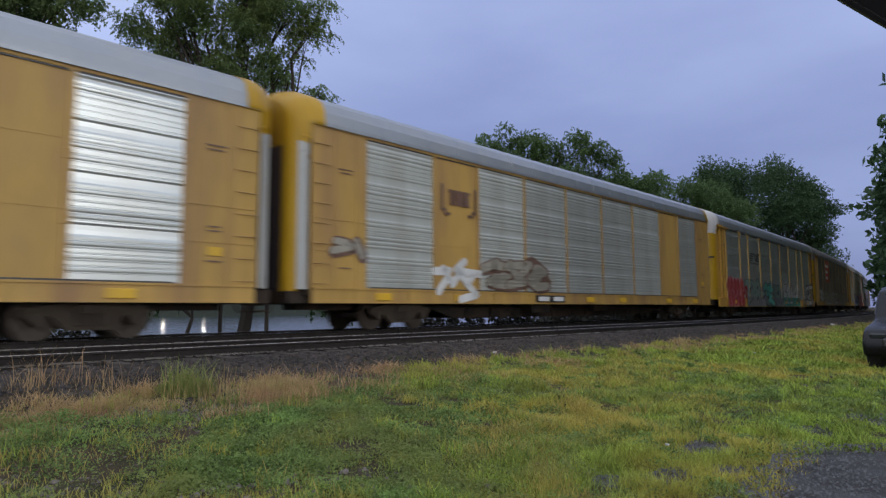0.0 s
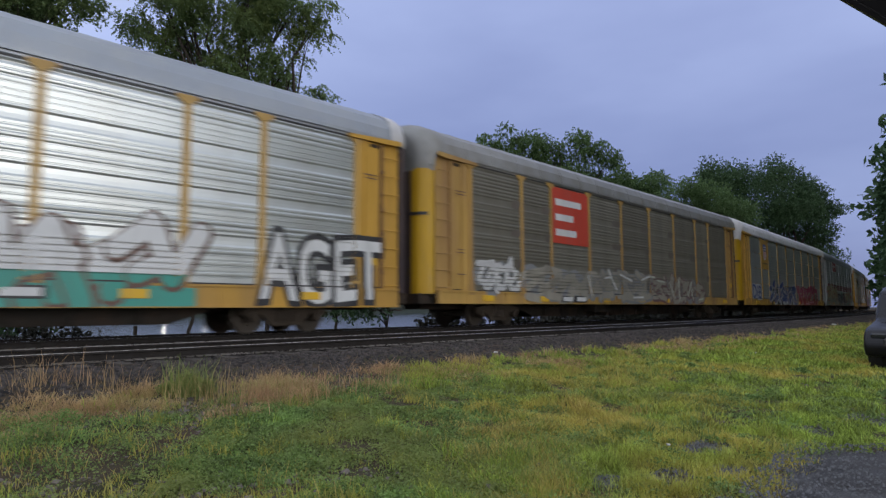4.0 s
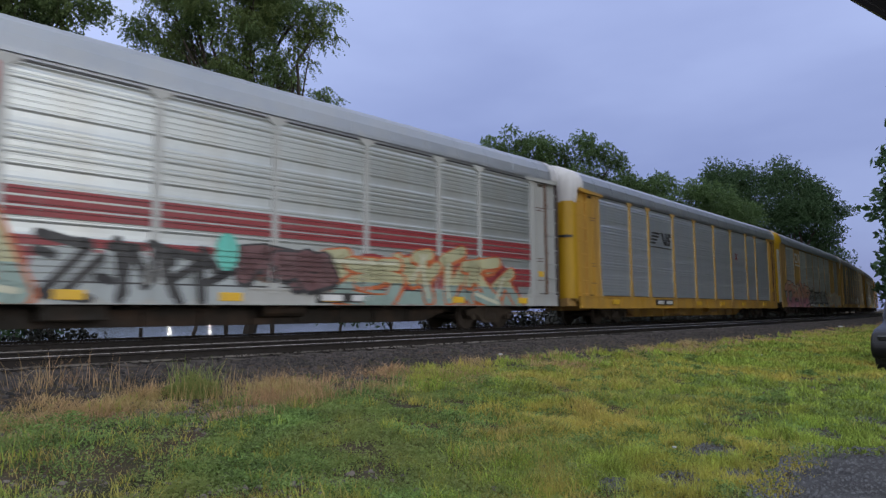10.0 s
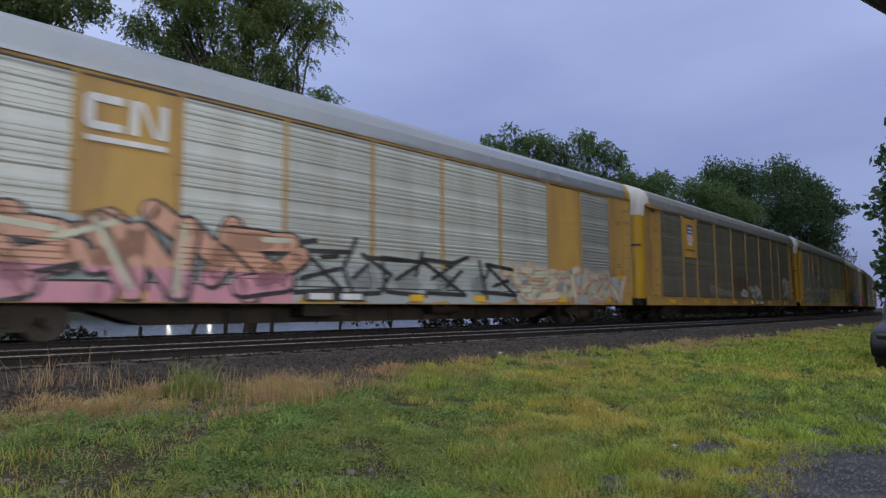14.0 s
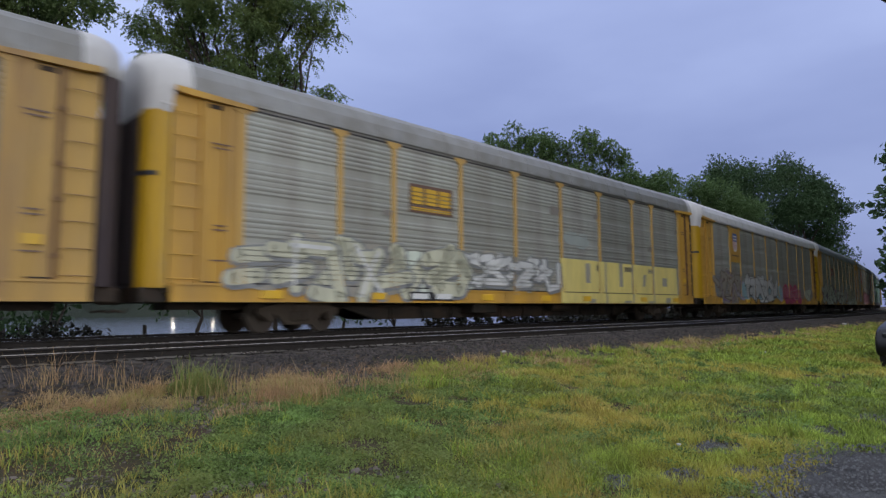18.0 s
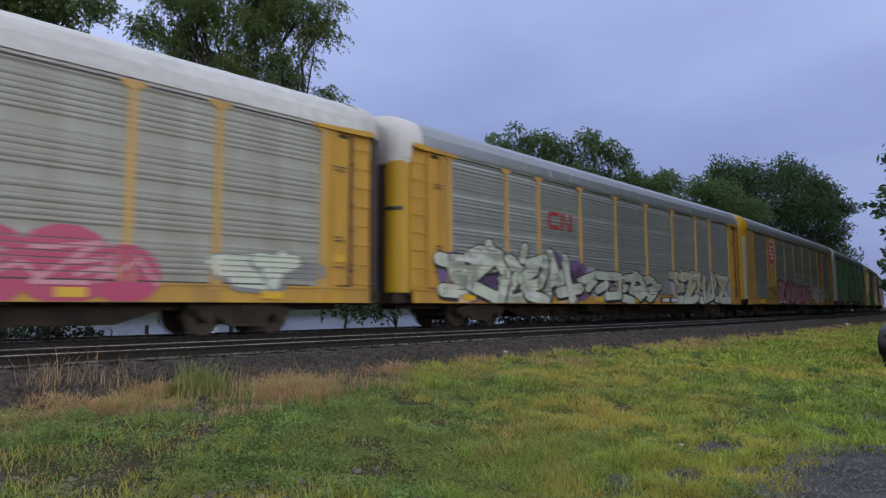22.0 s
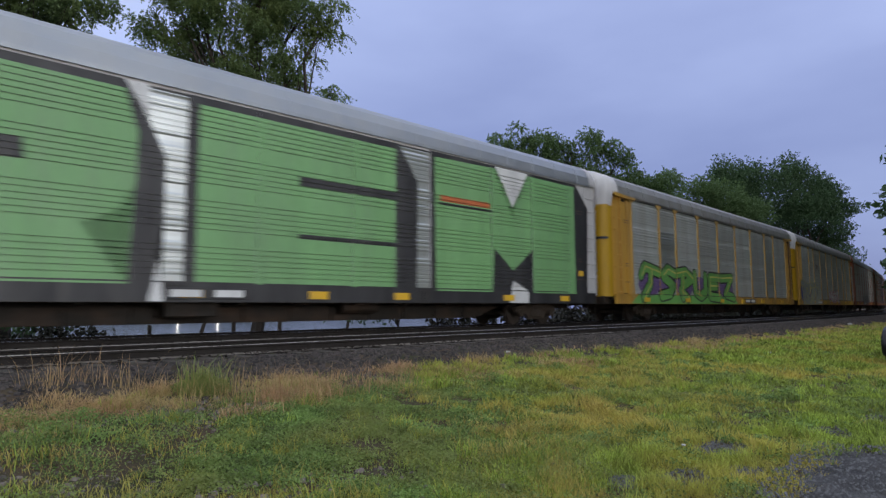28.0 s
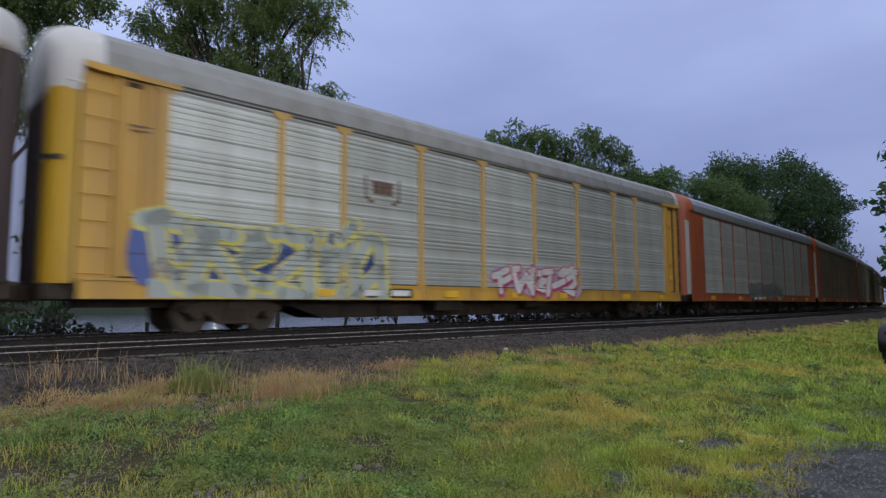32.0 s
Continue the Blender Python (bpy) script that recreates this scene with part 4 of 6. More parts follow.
def shield_panel(car, bay, z0=3.2):
    """A yellow sheet with a blue, white and pink shield over small ribbed panels."""
    b = SPECS[car]["bays"]
    a, c = b[bay] + .085, b[bay + 1] - .085
    bm = bmesh.new()
    box(bm, a, c, FACE - .005, FACE + .06, z0, EAVE - .14, .008)
    part("emblem_panel", bm, M["yellow"], CARS[car], "yellow sheet with a striped shield")
    m = (a + c) / 2
    for i, (polys, col) in enumerate((([[(m - .42, 4.85), (m - .3, 4.95), (m, 4.9), (m + .3, 4.95), (m + .42, 4.85), (m + .38, 4.45), (m - .38, 4.45)]], "blue"),
                                      ([[(m - .38, 4.45), (m + .38, 4.45), (m + .4, 4.1), (m + .22, 3.88), (m, 3.82), (m - .22, 3.88), (m - .4, 4.1)]], "white"),
                                      ([bar(m - .3, m + .3, 4.72, 4.8), bar(m - .3, m + .3, 4.54, 4.62)], "white"),
                                      ([bar(m - .34 + k * .18, m - .26 + k * .18, 3.95, 4.45) for k in range(4)], "pink"),
                                      ([bar(a + .2, c - .2, 3.55, 3.63)], "brown"))):
        bm = flat(polys)
        for v in bm.verts:
            v.co.y = FACE - .01 - .003 * i
        part("emblem", bm, C(col), CARS[car])


def slanted_emblem(car, x0, x1, z0, z1, col="black"):
    """Four tapering strips beside two heavy slanted blocks, with a thin line under them."""
    w, h = x1 - x0, (z1 - z0) / 5
    polys = [bar(x0 - .05 * i, x0 + w * (.4 - .07 * i), z1 - h * (i + 1) + .035, z1 - h * i - .035, .1) for i in range(4)]
    a, b, c = x0 + w * .46, x0 + w * .72, x0 + w * .98
    polys += [[(a, z1), (a + w * .1, z1), (b, z0 + h * 1.2), (b - w * .1, z0 + h * 1.2)], bar(b - w * .03, b + w * .05, z0 + h * 1.2, z1)]
    polys += [bar(b + w * .1, c, z1 - h, z1), bar(b + w * .07, c - w * .03, z0 + h * 2.4, z0 + h * 3.2), bar(b + w * .06, c - w * .05, z0 + h * 1.2, z0 + h * 2), bar(b + w * .08, b + w * .16, z0 + h * 3.2, z1 - h), bar(c - w * .13, c - w * .05, z0 + h * 2, z0 + h * 2.4)]
    polys += [bar(x0 - .1, x1, z0 + h * .1, z0 + h * .45)]
    for p in polys:
        lay(car, "emblem_strip", flat([p]), C(col), 1, "black emblem strip")


def looped_emblem(car, x0, x1, z0, z1, col):
    """An open loop beside two uprights joined by a slanted bar."""
    w, t = x1 - x0, (z1 - z0) * .23
    m, q = x0 + w * .45, x0 + w * .53
    polys = [bar(x0 + t * .6, m, z1 - t, z1), [(x0 + t * .6, z1), (x0, z1 - t * .6), (x0, z0 + t * .6), (x0 + t * .6, z0), (x0 + t * 1.1, z0 + t), (x0 + t * 1.1, z1 - t)], bar(x0 + t * .6, m, z0, z0 + t)]
    polys += [bar(q, q + t, z0, z1), [(q + t, z1), (q + t * 1.6, z1), (x1 - t, z0), (x1 - t * 1.6, z0)], bar(x1 - t, x1, z0, z1)]
    for p in polys:
        lay(car, "emblem_bar", flat([p]), C(col), 1, col + " bar of a looped emblem")


def boxed_emblem(car, x0, x1, z0, z1):
    w, h = x1 - x0, z1 - z0
    polys = [bar(x0 + w * k, x0 + w * (k + .17), z0 + h * .35, z0 + h * .75) for k in (.24, .43, .62)] + [bar(x0 + w * .2, x0 + w * .82, z0 + h * .75, z0 + h * .85)]
    polys += [bar(x0, x0 + w * .06, z0 + h * .2, z1), bar(x1 - w * .06, x1, z0 + h * .2, z1), bar(x0, x0 + w * .14, z0 + h * .12, z0 + h * .22), bar(x1 - w * .14, x1, z0 + h * .12, z0 + h * .22), bar(x0 + w * .1, x0 + w * .25, z0, z0 + h * .1), bar(x1 - w * .25, x1 - w * .1, z0, z0 + h * .1)]
    lay(car, "emblem", flat(polys), C("brown"), 1, "dark boxed emblem")


def octagon_sign(car, cx, cz, rx, rz):
    def eight(k):
        return [(cx + rx * k * u, cz + rz * k * v) for u, v in ((-.45, -1), (.45, -1), (1, -.5), (1, .5), (.45, 1), (-.45, 1), (-1, .5), (-1, -.5))]
    lay(car, "emblem", flat([eight(1.12)]), C("pink"), 0, "pink eight-sided rim")
    lay(car, "emblem", flat([eight(1.03)]), C("white"), 1, "white eight-sided rim")
    lay(car, "emblem", flat([eight(.96)]), C("signal"), 2, "red eight-sided emblem")
    for i, (a, b) in enumerate(((-.5, .7), (-.65, .5), (-.6, .75), (-.3, .6))):
        lay(car, "lettering_bar", flat([bar(cx + a * rx, cx + b * rx, cz + rz * (.45 - .32 * i), cz + rz * (.62 - .32 * i))]), C("white"), 3)


def placard(car, x, w=1.9):
    bm = bmesh.new()
    box(bm, x - w / 2, x + w / 2, FACE - .05, FACE + .01, .74, 1.0, .01)
    ob = part("placard", bm, M["black"], CARS[car], "black board with pale worn number bars")
    for a, b in ((-.44, -.08), (.08, .44)):
        bm = bmesh.new()
        box(bm, x + w * a, x + w * b, FACE - .058, FACE - .045, .79, .95)
        part("number_bar", bm, C("white"), ob)


def reflectors(car, xs):
    bm = bmesh.new()
    box(bm, -.28, .28, FACE - .05, FACE + .01, .76, .96, .008)
    me = cached("reflector", lambda: to_mesh("reflector", bm, C("yellow")))
    for x in xs:
        part("reflector", me, None, CARS[car], "yellow reflective strip", m=pose(x, 0, 0))


def notices(car, side=1):
    """Rows of tiny lettering on the end sheets."""
    for x in (-12.35, 12.35):
        for z, w in ((4.3, .5), (4.2, .42), (2.4, .3), (2.3, .34), (1.6, .4)):
            lay(car, "lettering_bar", flat([bar(x - w / 2, x + w / 2, z, z + .035)]), C("brown"), 0)
    lay(car, "notice", flat([bar(12.2, 12.55, 1.75, 1.95)]), C("yellow"), 1)


def paint_train():
    for k in range(len(FLEET)):
        reflectors(k, [-11, -7.7, -3, .3, 3.1, 7.9, 11.2] if k % 2 else [-10.6, -6, -1.2, 2.4, 6.1, 10.4])
        if k < 17:
            placard(k, (-5.6, -2.6, 3.6)[k % 3])
            notices(k)
    # plain yellow car with a boxed emblem
    boxed_emblem(1, -8.6, -6.9, 3.5, 4.5)
    piece(1, -8.6, -7.0, .85, 2.0, 2, "white", None, seed=2)
    piece(1, -6.1, -3.0, 1.15, 2.2, 3, "dust", "brown", "brown", seed=3)
    piece(1, -12.5, -11.9, 1.9, 2.6, 1, "dust", "brown", seed=31)
    # red, teal and white pieces
    slanted_emblem(2, -6.7, -4.5, 3.45, 4.2)
    swollen(2, -12.0, -8.7, .6, 2.3, 5, "red", "pink", 4)
    piece(2, -8.6, -7.4, 1.05, 2.1, 2, "red", None, None, None, 5, .16)
    piece(2, -7.6, 1.9, .66, 2.15, 7, "sage", "black", "purple", None, 6, .4, lower="grey")
    piece(2, -3.4, -1.3, .7, 2.1, 2, "aqua", "black", None, None, 61, .4, over=6)
    piece(2, 2.1, 7.4, .64, 2.25, 4, "white", "brown", None, None, 7, .4, lower="teal")
    word(2, "AGET", 9.0, 12.7, .75, 2.35, "white", "black", wob=.04)
    # grimy car with a red sign
    bays = SPECS[3]["bays"]
    bm = bmesh.new()
    box(bm, bays[2] + .1, bays[3] - .1, PANEL_Y - .035, PANEL_Y, 3.05, EAVE - .15)
    sg = part("sign", bm, C("signal"), CARS[3], "red sign with three white lettering bars")
    for z, w in ((4.55, 1.9), (3.95, 1.3), (3.35, 1.5)):
        bm = bmesh.new()
        box(bm, bays[2] + .3, bays[2] + .3 + w, PANEL_Y - .042, PANEL_Y - .03, z, z + .26)
        part("lettering_bar", bm, C("white"), sg)
    piece(3, -11.3, -9.3, 1.05, 2.2, 3, "white", None, "grey", seed=8)
    piece(3, -8.8, -4.6, .8, 2.0, 4, "dust", None, "grey", seed=81)
    piece(3, -4.2, 1.2, .8, 2.1, 6, "dust", "grey", "dust", "white", seed=9, w=.24)
    piece(3, 1.4, 7.8, .72, 1.95, 8, "dust", "maroon", "grey", "mint", seed=10, w=.2)
    # shield, blue letters, purple and red pieces
    shield_panel(4, 1)
    lay(4, "spray_paint", flat([ring(-10.45, 1.6, 1.35, .52, 16)]), C("white"), 0)
    word(4, "DIB", -11.5, -9.4, 1.15, 2.0, "blue", "white", wob=.03)
    lay(4, "spray_paint", flat([[(-6.9, .7), (1.9, .7), (1.9, 2.15), (-3.5, 2.1), (-6.4, 1.9)]]), C("black"), 0, "black sprayed background")
    piece(4, -6.7, 1.2, .8, 2.2, 7, "blue", "white", None, "peach", 11, .3)
    lay(4, "spray_paint", flat([bar(1.25, 1.9, .7, 2.2, .1)]), C("grey"), 1, "grey sprayed upright")
    for k in range(5):
        lay(4, "spray_paint", flat([bar(-5.6 + 1.35 * k, -5.3 + 1.35 * k, .7, 1.1, -.12)]), C("white"), 2)
    piece(4, 2.2, 9.9, .7, 2.15, 6, "rose", "cream", "dark_green", "pink", 12, .42, lower="red")
    # grey car with red stripes
    b5 = SPECS[5]["bays"]
    for z0, z1 in ((2.34, 2.5), (2.54, 2.7), (2.74, 2.9), (1.36, 1.54), (1.58, 1.76), (1.8, 1.98)):
        lay(5, "stripe", flat([bar(b5[i] + .09, b5[i + 1] - .09, z0, z1) for i in range(9)]), C("crimson"), 0, "dark red stripe")
    bm = bmesh.new()
    box(bm, b5[2] + .1, b5[3] - .1, PANEL_Y - .035, PANEL_Y, 4.35, EAVE - .15)
    sg = part("sign", bm, C("red"), CARS[5], "red sign with a white disc and bars")
    for polys in ([ring(-6.3, 4.82, .3, .27)], [bar(-5.9, -4.6, 4.78, 4.98)], [bar(-5.6, -4.75, 4.52, 4.6)]):
        bm = flat(polys)
        for v in bm.verts:
            v.co.y = PANEL_Y - .041
        part("lettering_bar", bm, C("white"), sg)
    piece(5, -11.9, -4.1, .72, 2.55, 6, "olive", "orange", "crimson", "cream", 13, .42, lower="sage")
    lay(5, "spray_paint", flat([ring(-3.0 + k, 1.25, .75, .6, 12) for k in range(4)]), C("haze"), .4, "grey sprayed haze")
    piece(5, -3.5, .3, .78, 2.1, 5, "black", None, None, None, 24, .17)
    lay(5, "spray_paint", flat([ring(.2, 1.9, .28, .45)]), C("aqua"), 5, "aqua sprayed head")
    piece(5, .7, 3.2, 1.2, 1.95, 2, "maroon", "black", "brown", None, 15, .4)
    piece(5, 3.2, 10.9, .72, 2.2, 7, "olive", "orange", "crimson", "cream", 16, .36, lower="sage")
    # clean bright car
    slanted_emblem(6, -6.8, -4.5, 3.5, 4.3)
    lay(6, "emblem", flat([bar(4.95, 5.1, 3.55, 3.95, .3), bar(5.25, 5.4, 3.55, 3.95, -.3)]), C("red"), 1)
    # pink and black pieces on the yellow car
    looped_emblem(7, -8.75, -7.1, 4.2, 4.95, "white")
    bars(7, -8.7, -7.1, (3.95,), .12, "white")
    piece(7, -12.2, -3.9, .72, 2.5, 6, "salmon", "black", "haze", "cream", 17, .44, lower="pink")
    lay(7, "spray_paint", flat([ring(-2.4 + 1.6 * k, 1.25, 1.3, .55 + .1 * (k % 2), 12) for k in range(5)]), C("haze"), 0, "grey sprayed haze")
    piece(7, -3.8, 4.9, .8, 2.2, 6, "black", None, None, None, 18, .11)
    piece(7, 4.9, 12.2, .8, 2.0, 6, "cream", "salmon", "haze", None, 19, .2)
    # rust stains where the grimy sheets lap
    for k in (3, 9):
        r = np.random.default_rng(k)
        b = SPECS[k]["bays"]
        for i in range(9):
            if (k, i) == (3, 2) or (k, i) == (9, 2):
                continue
            for z in (2.3, 3.35, 4.4):
                w = r.uniform(.08, .28) * (b[i + 1] - b[i])
                if r.random() < .7:
                    lay(k, "rust_stain", flat([bar(b[i + 1] - .1 - w, b[i + 1] - .1, z - r.uniform(.2, .36), z - .02, .06)]), C("rustwash" if k == 3 else "soil"), 0, "brown rust stain")
    # pale scribbles
    shield_panel(8, 1)
    for i, (a, b, z0, z1, col) in enumerate(((-5.3, -4.4, 1.25, 1.9, "dust"), (-4.2, -1.8, 1.2, 1.7, "dust"), (-1.2, 1.3, 1.7, 2.4, "brown"), (.1, 1.3, 1.15, 1.7, "white"), (1.9, 4.0, 1.1, 1.9, "white"), (9.8, 11.4, 1.25, 2.6, "white"))):
        piece(8, a, b, z0, z1, 4, col, None, seed=57 + i, w=.13)
    # three yellow blocks, pale pieces and big pale yellow letters
    lay(9, "emblem", flat([bar(-6.4 + .58 * i, -5.93 + .58 * i, 3.65, 4.15) for i in range(3)] + [bar(-6.4, -4.75, 3.45, 3.55)]), C("gold"), 2, "yellow block emblem")
    lay(9, "emblem", flat([bar(-6.5, -4.65, 3.38, 4.25)]), C("brown"), 1)
    piece(9, -11.4, -6.9, .75, 2.3, 4, "cream", "grey", "dust", "white", 26, .4)
    piece(9, -6.8, -3.9, .9, 2.25, 2, "cream", "grey", "mint", None, 27, .42)
    piece(9, -3.8, 1.1, 1.15, 2.2, 6, "white", "grey", "dust", None, 28, .2)
    lay(9, "spray_paint", flat([ring(2.1, 3.25, .55, .28, 14, np.random.default_rng(5), .08), ring(2.9, 3.15, .5, .32, 14, np.random.default_rng(6), .08)]), C("silver"), 0, "pale scrubbed patch")
    lay(9, "spray_paint", flat([bar(1.3, 11.5, .58, 2.42)]), C("butter"), 0, "big pale yellow sprayed letters", True)
    lay(9, "spray_paint", flat([bar(a, a + w, z0, z1, s) for a, w, z0, z1, s in ((3.1, .35, 1.5, 2.3, 0), (3.2, .5, .58, .85, .1), (4.6, .12, .58, 2.42, 0), (5.8, .3, 1.4, 2.42, 0), (6.9, .12, .58, 2.42, 0), (7.9, .25, 1.45, 2.0, .1), (8.9, .12, .58, 2.42, 0), (9.9, .5, 1.5, 1.9, 0), (10.0, .5, .58, .95, .2), (6.0, .6, .58, .8, .2), (8.2, .5, .58, .78, .2))]), C("dust"), 1, "", True)
    # shield, white letters with cyan, red piece
    shield_panel(10, 1)
    piece(10, -11.6, -7.2, .7, 2.4, 5, "dust", "brown", "grey", "purple", 29, .3)
    lay(10, "spray_paint", flat([ring(-8.6, 1.6, 1.1, .6), ring(-7.0, 1.5, .9, .6), ring(1.7, 1.45, .7, .6)]), C("lilac"), 0, "lilac sprayed haze")
    lay(10, "spray_paint", flat([ring(-6.3 + 1.5 * k, 1.5, .95, .55 - .05 * (k % 2), 12) for k in range(6)]), C("sky"), .4, "pale blue sprayed haze")
    piece(10, -5.9, .9, .9, 2.35, 5, "white", "black", None, None, 318, .4)
    lay(10, "spray_paint", flat([ring(3.2, 1.4, .8, .78), ring(4.6, 1.35, .9, .82), ring(6.0, 1.4, .9, .8), ring(7.1, 1.25, .7, .62)]), C("rose"), 1, "round rose-red sprayed letters")
    piece(10, 2.9, 7.4, .95, 1.85, 5, "pink", None, None, None, 32, .08, over=1)
    piece(10, 9.4, 11.6, 1.1, 1.8, 2, "mint", "grey", "grey", None, 33, .3)
    # red looped emblem, cream letters
    looped_emblem(11, -6.5, -4.9, 3.5, 4.15, "red")
    bars(11, -5.6, -4.7, (3.35,), .07, "grey")
    piece(11, -12.0, -3.9, .72, 2.5, 6, "mint", "black", "purple", "white", 34, .36)
    lay(11, "spray_paint", flat([bar(-11.6 + 1.4 * k, -11.0 + 1.4 * k, .6, .95, .1) for k in range(5)]), C("peach"), 2, "peach sprayed foot")
    piece(11, -3.6, 2.2, .75, 2.0, 5, "mint", "black", "lilac", "white", 35, .3)
    piece(11, 4.2, 11.4, .72, 2.3, 6, "cream", "black", "lilac", "white", 36, .4, lower="mint")
    # octagon signs, pink letters
    octagon_sign(12, -7.9, 4.2, .78, .8)
    octagon_sign(12, 8.35, 4.2, .68, .78)
    word(12, "SIDAM", -6.7, -1.5, .8, 2.2, "pink", "black", "brown", wob=.07, fat=.05, rim=.11)
    word(12, "BORAT", -.9, 4.0, .85, 2.05, "pink", "black", "brown", wob=.04, fat=.05, rim=.11)
    piece(12, 4.9, 9.7, .75, 2.1, 5, "white", None, None, None, 37, .14)
    piece(12, -8.2, -6.9, 1.0, 2.0, 1, "brown", None, None, None, 38, .1)
    # the huge green letters
    lay(13, "spray_paint", flat([[(-12.1, 5.36), (-4.5, 5.34), (-4.0, 4.59), (-3.6, 3.79), (-3.6, 2.65), (-3.75, 1.64), (-3.6, .6), (-12.0, .6)], [(-3.15, 5.34), (3.0, 5.34), (3.75, 4.28), (3.7, .6), (-3.15, .6)], [(4.25, 5.36), (12.1, 5.36), (12.95, 4.5), (12.8, .6), (4.25, .6)]]), C("black"), 0, "black sprayed outlines of huge letters")
    lay(13, "spray_paint", flat([[(-11.8, 5.2), (-4.5, 5.15), (-4.2, 4.28), (-4.2, 3.15), (-4.5, 2.57), (-5.2, 2.24), (-4.3, 1.05), (-7.2, 1.05), (-7.8, 2.06), (-8.85, 2.06), (-8.9, 1.05), (-11.7, 1.05)],
                                 bar(-2.9, 2.9, 1.1, 5.16), [(4.45, 5.2), (7.2, 5.26), (8.2, 3.68), (9.2, 5.26), (12.0, 5.24), (12.0, 1.05), (9.3, 1.05), (9.3, 2.6), (8.2, 1.79), (7.2, 2.55), (7.1, 1.05), (4.5, 1.05)]]), C("leaf"), 1, "huge green sprayed letters")
    lay(13, "spray_paint", flat([[(-8.9, 3.7), (-6.25, 3.77), (-6.2, 3.35), (-8.85, 3.3)], bar(-.3, 2.95, 3.64, 3.88), bar(-.3, 2.95, 2.28, 2.4), bar(4.6, 7.1, 3.72, 3.8)]), C("black"), 2)
    lay(13, "spray_paint", flat([bar(4.7, 7.0, 3.84, 4.03)]), C("orange"), 2)
    lay(13, "spray_paint", flat([[(7.3, 5.34), (9.1, 5.34), (8.2, 4.02)], [(-8.0, 1.52), (-7.6, 1.13), (-7.2, .6), (-8.0, .6)], [(7.9, .62), (8.2, 1.46), (9.0, 1.12), (9.0, .62)], [(-4.5, 5.34), (-4.0, 5.34), (-3.95, 4.6)], [(-3.9, .6), (-3.55, .6), (-3.7, 1.6)]]), C("white"), 2)
    lay(13, "spray_paint", flat([[(-8.8, 2.0), (-8.0, 2.0), (-7.75, 1.4), (-8.1, 1.05), (-8.8, 1.05)]]), C("grey"), 2)
    # bright green letters
    lay(14, "spray_paint", flat([[(-12.3, .6), (1.4, .6), (.9, 1.1), (-11.4, 1.1)]]), C("green"), 0, "bright green sprayed foot")
    sprayed(14, "TSPUEZ", -11.2, .7, .95, 2.35, "green", "black", "purple", "lemon", .46, 3)
    # blue, yellow and pink pieces
    boxed_emblem(15, -6.4, -5.1, 3.4, 4.15)
    piece(15, -12.1, -5.9, .72, 2.5, 6, "silver", "lemon", "blue", None, 40, .44, lower="silver")
    piece(15, -.6, 4.0, .85, 1.9, 5, "white", "rose", "lilac", None, 41, .2)
    piece(16, -4, 3, .8, 1.9, 6, "grey", None, "grey", None, 42, .15)


paint_train()


# ---------- loose stone, ties and lane ----------
def scatter(name, tv, tf, xyz, scale, turn, mat, squash=None):
    """One mesh of many copies of a small form, each turned about z and sized."""
    tv, tf = np.asarray(tv, float), np.asarray(tf, int)
    n, k = len(xyz), len(tv)
    c, s = np.cos(turn)[:, None], np.sin(turn)[:, None]
    sx = np.asarray(scale).reshape(n, -1)
    if sx.shape[1] == 1:
        sx = np.repeat(sx, 3, 1)
    x, y, z = (tv[None, :, i] * sx[:, i:i + 1] for i in range(3))
    v = np.stack([x * c - y * s, x * s + y * c, z], 2) + np.asarray(xyz)[:, None, :]
    f = (tf[None] + (np.arange(n) * k)[:, None, None]).reshape(-1)
    m = tf.shape[1]
    me = bpy.data.meshes.new(name)
    me.vertices.add(n * k)
    me.vertices.foreach_set("co", v.astype(np.float32).ravel())
    me.loops.add(len(f))
    me.loops.foreach_set("vertex_index", f.astype(np.int32))
    me.polygons.add(len(f) // m)
    me.polygons.foreach_set("loop_start", np.arange(0, len(f), m, dtype=np.int32))
    me.polygons.foreach_set("loop_total", np.full(len(f) // m, m, dtype=np.int32))
    me.update(calc_edges=True)
    me.materials.append(mat)
    return me


def pieces(name, v, pattern, mat):
    """One mesh of many equal little forms, each a few quads."""
    n, k = v.shape[:2]
    f = (np.asarray(pattern)[None] + (np.arange(n) * k)[:, None, None]).reshape(-1)
    me = bpy.data.meshes.new(name)
    me.vertices.add(n * k)
    me.vertices.foreach_set("co", v.astype(np.float32).ravel())
    me.loops.add(len(f))
    me.loops.foreach_set("vertex_index", f.astype(np.int32))
    me.polygons.add(len(f) // 4)
    me.polygons.foreach_set("loop_start", np.arange(0, len(f), 4, dtype=np.int32))
    me.polygons.foreach_set("loop_total", np.full(len(f) // 4, 4, dtype=np.int32))
    me.update(calc_edges=True)
    me.materials.append(mat)
    return me


STONE_V = [(-.9, -.5, -.3), (.7, -.8, -.4), (1, .5, -.3), (-.6, .8, -.35), (-.5, -.5, .5), (.55, -.35, .62), (.5, .6, .45), (-.55, .4, .6)]
STONE_F = [(0, 1, 5, 4), (1, 2, 6, 5), (2, 3, 7, 6), (3, 0, 4, 7), (4, 5, 6, 7)]
rng = np.random.default_rng(11)


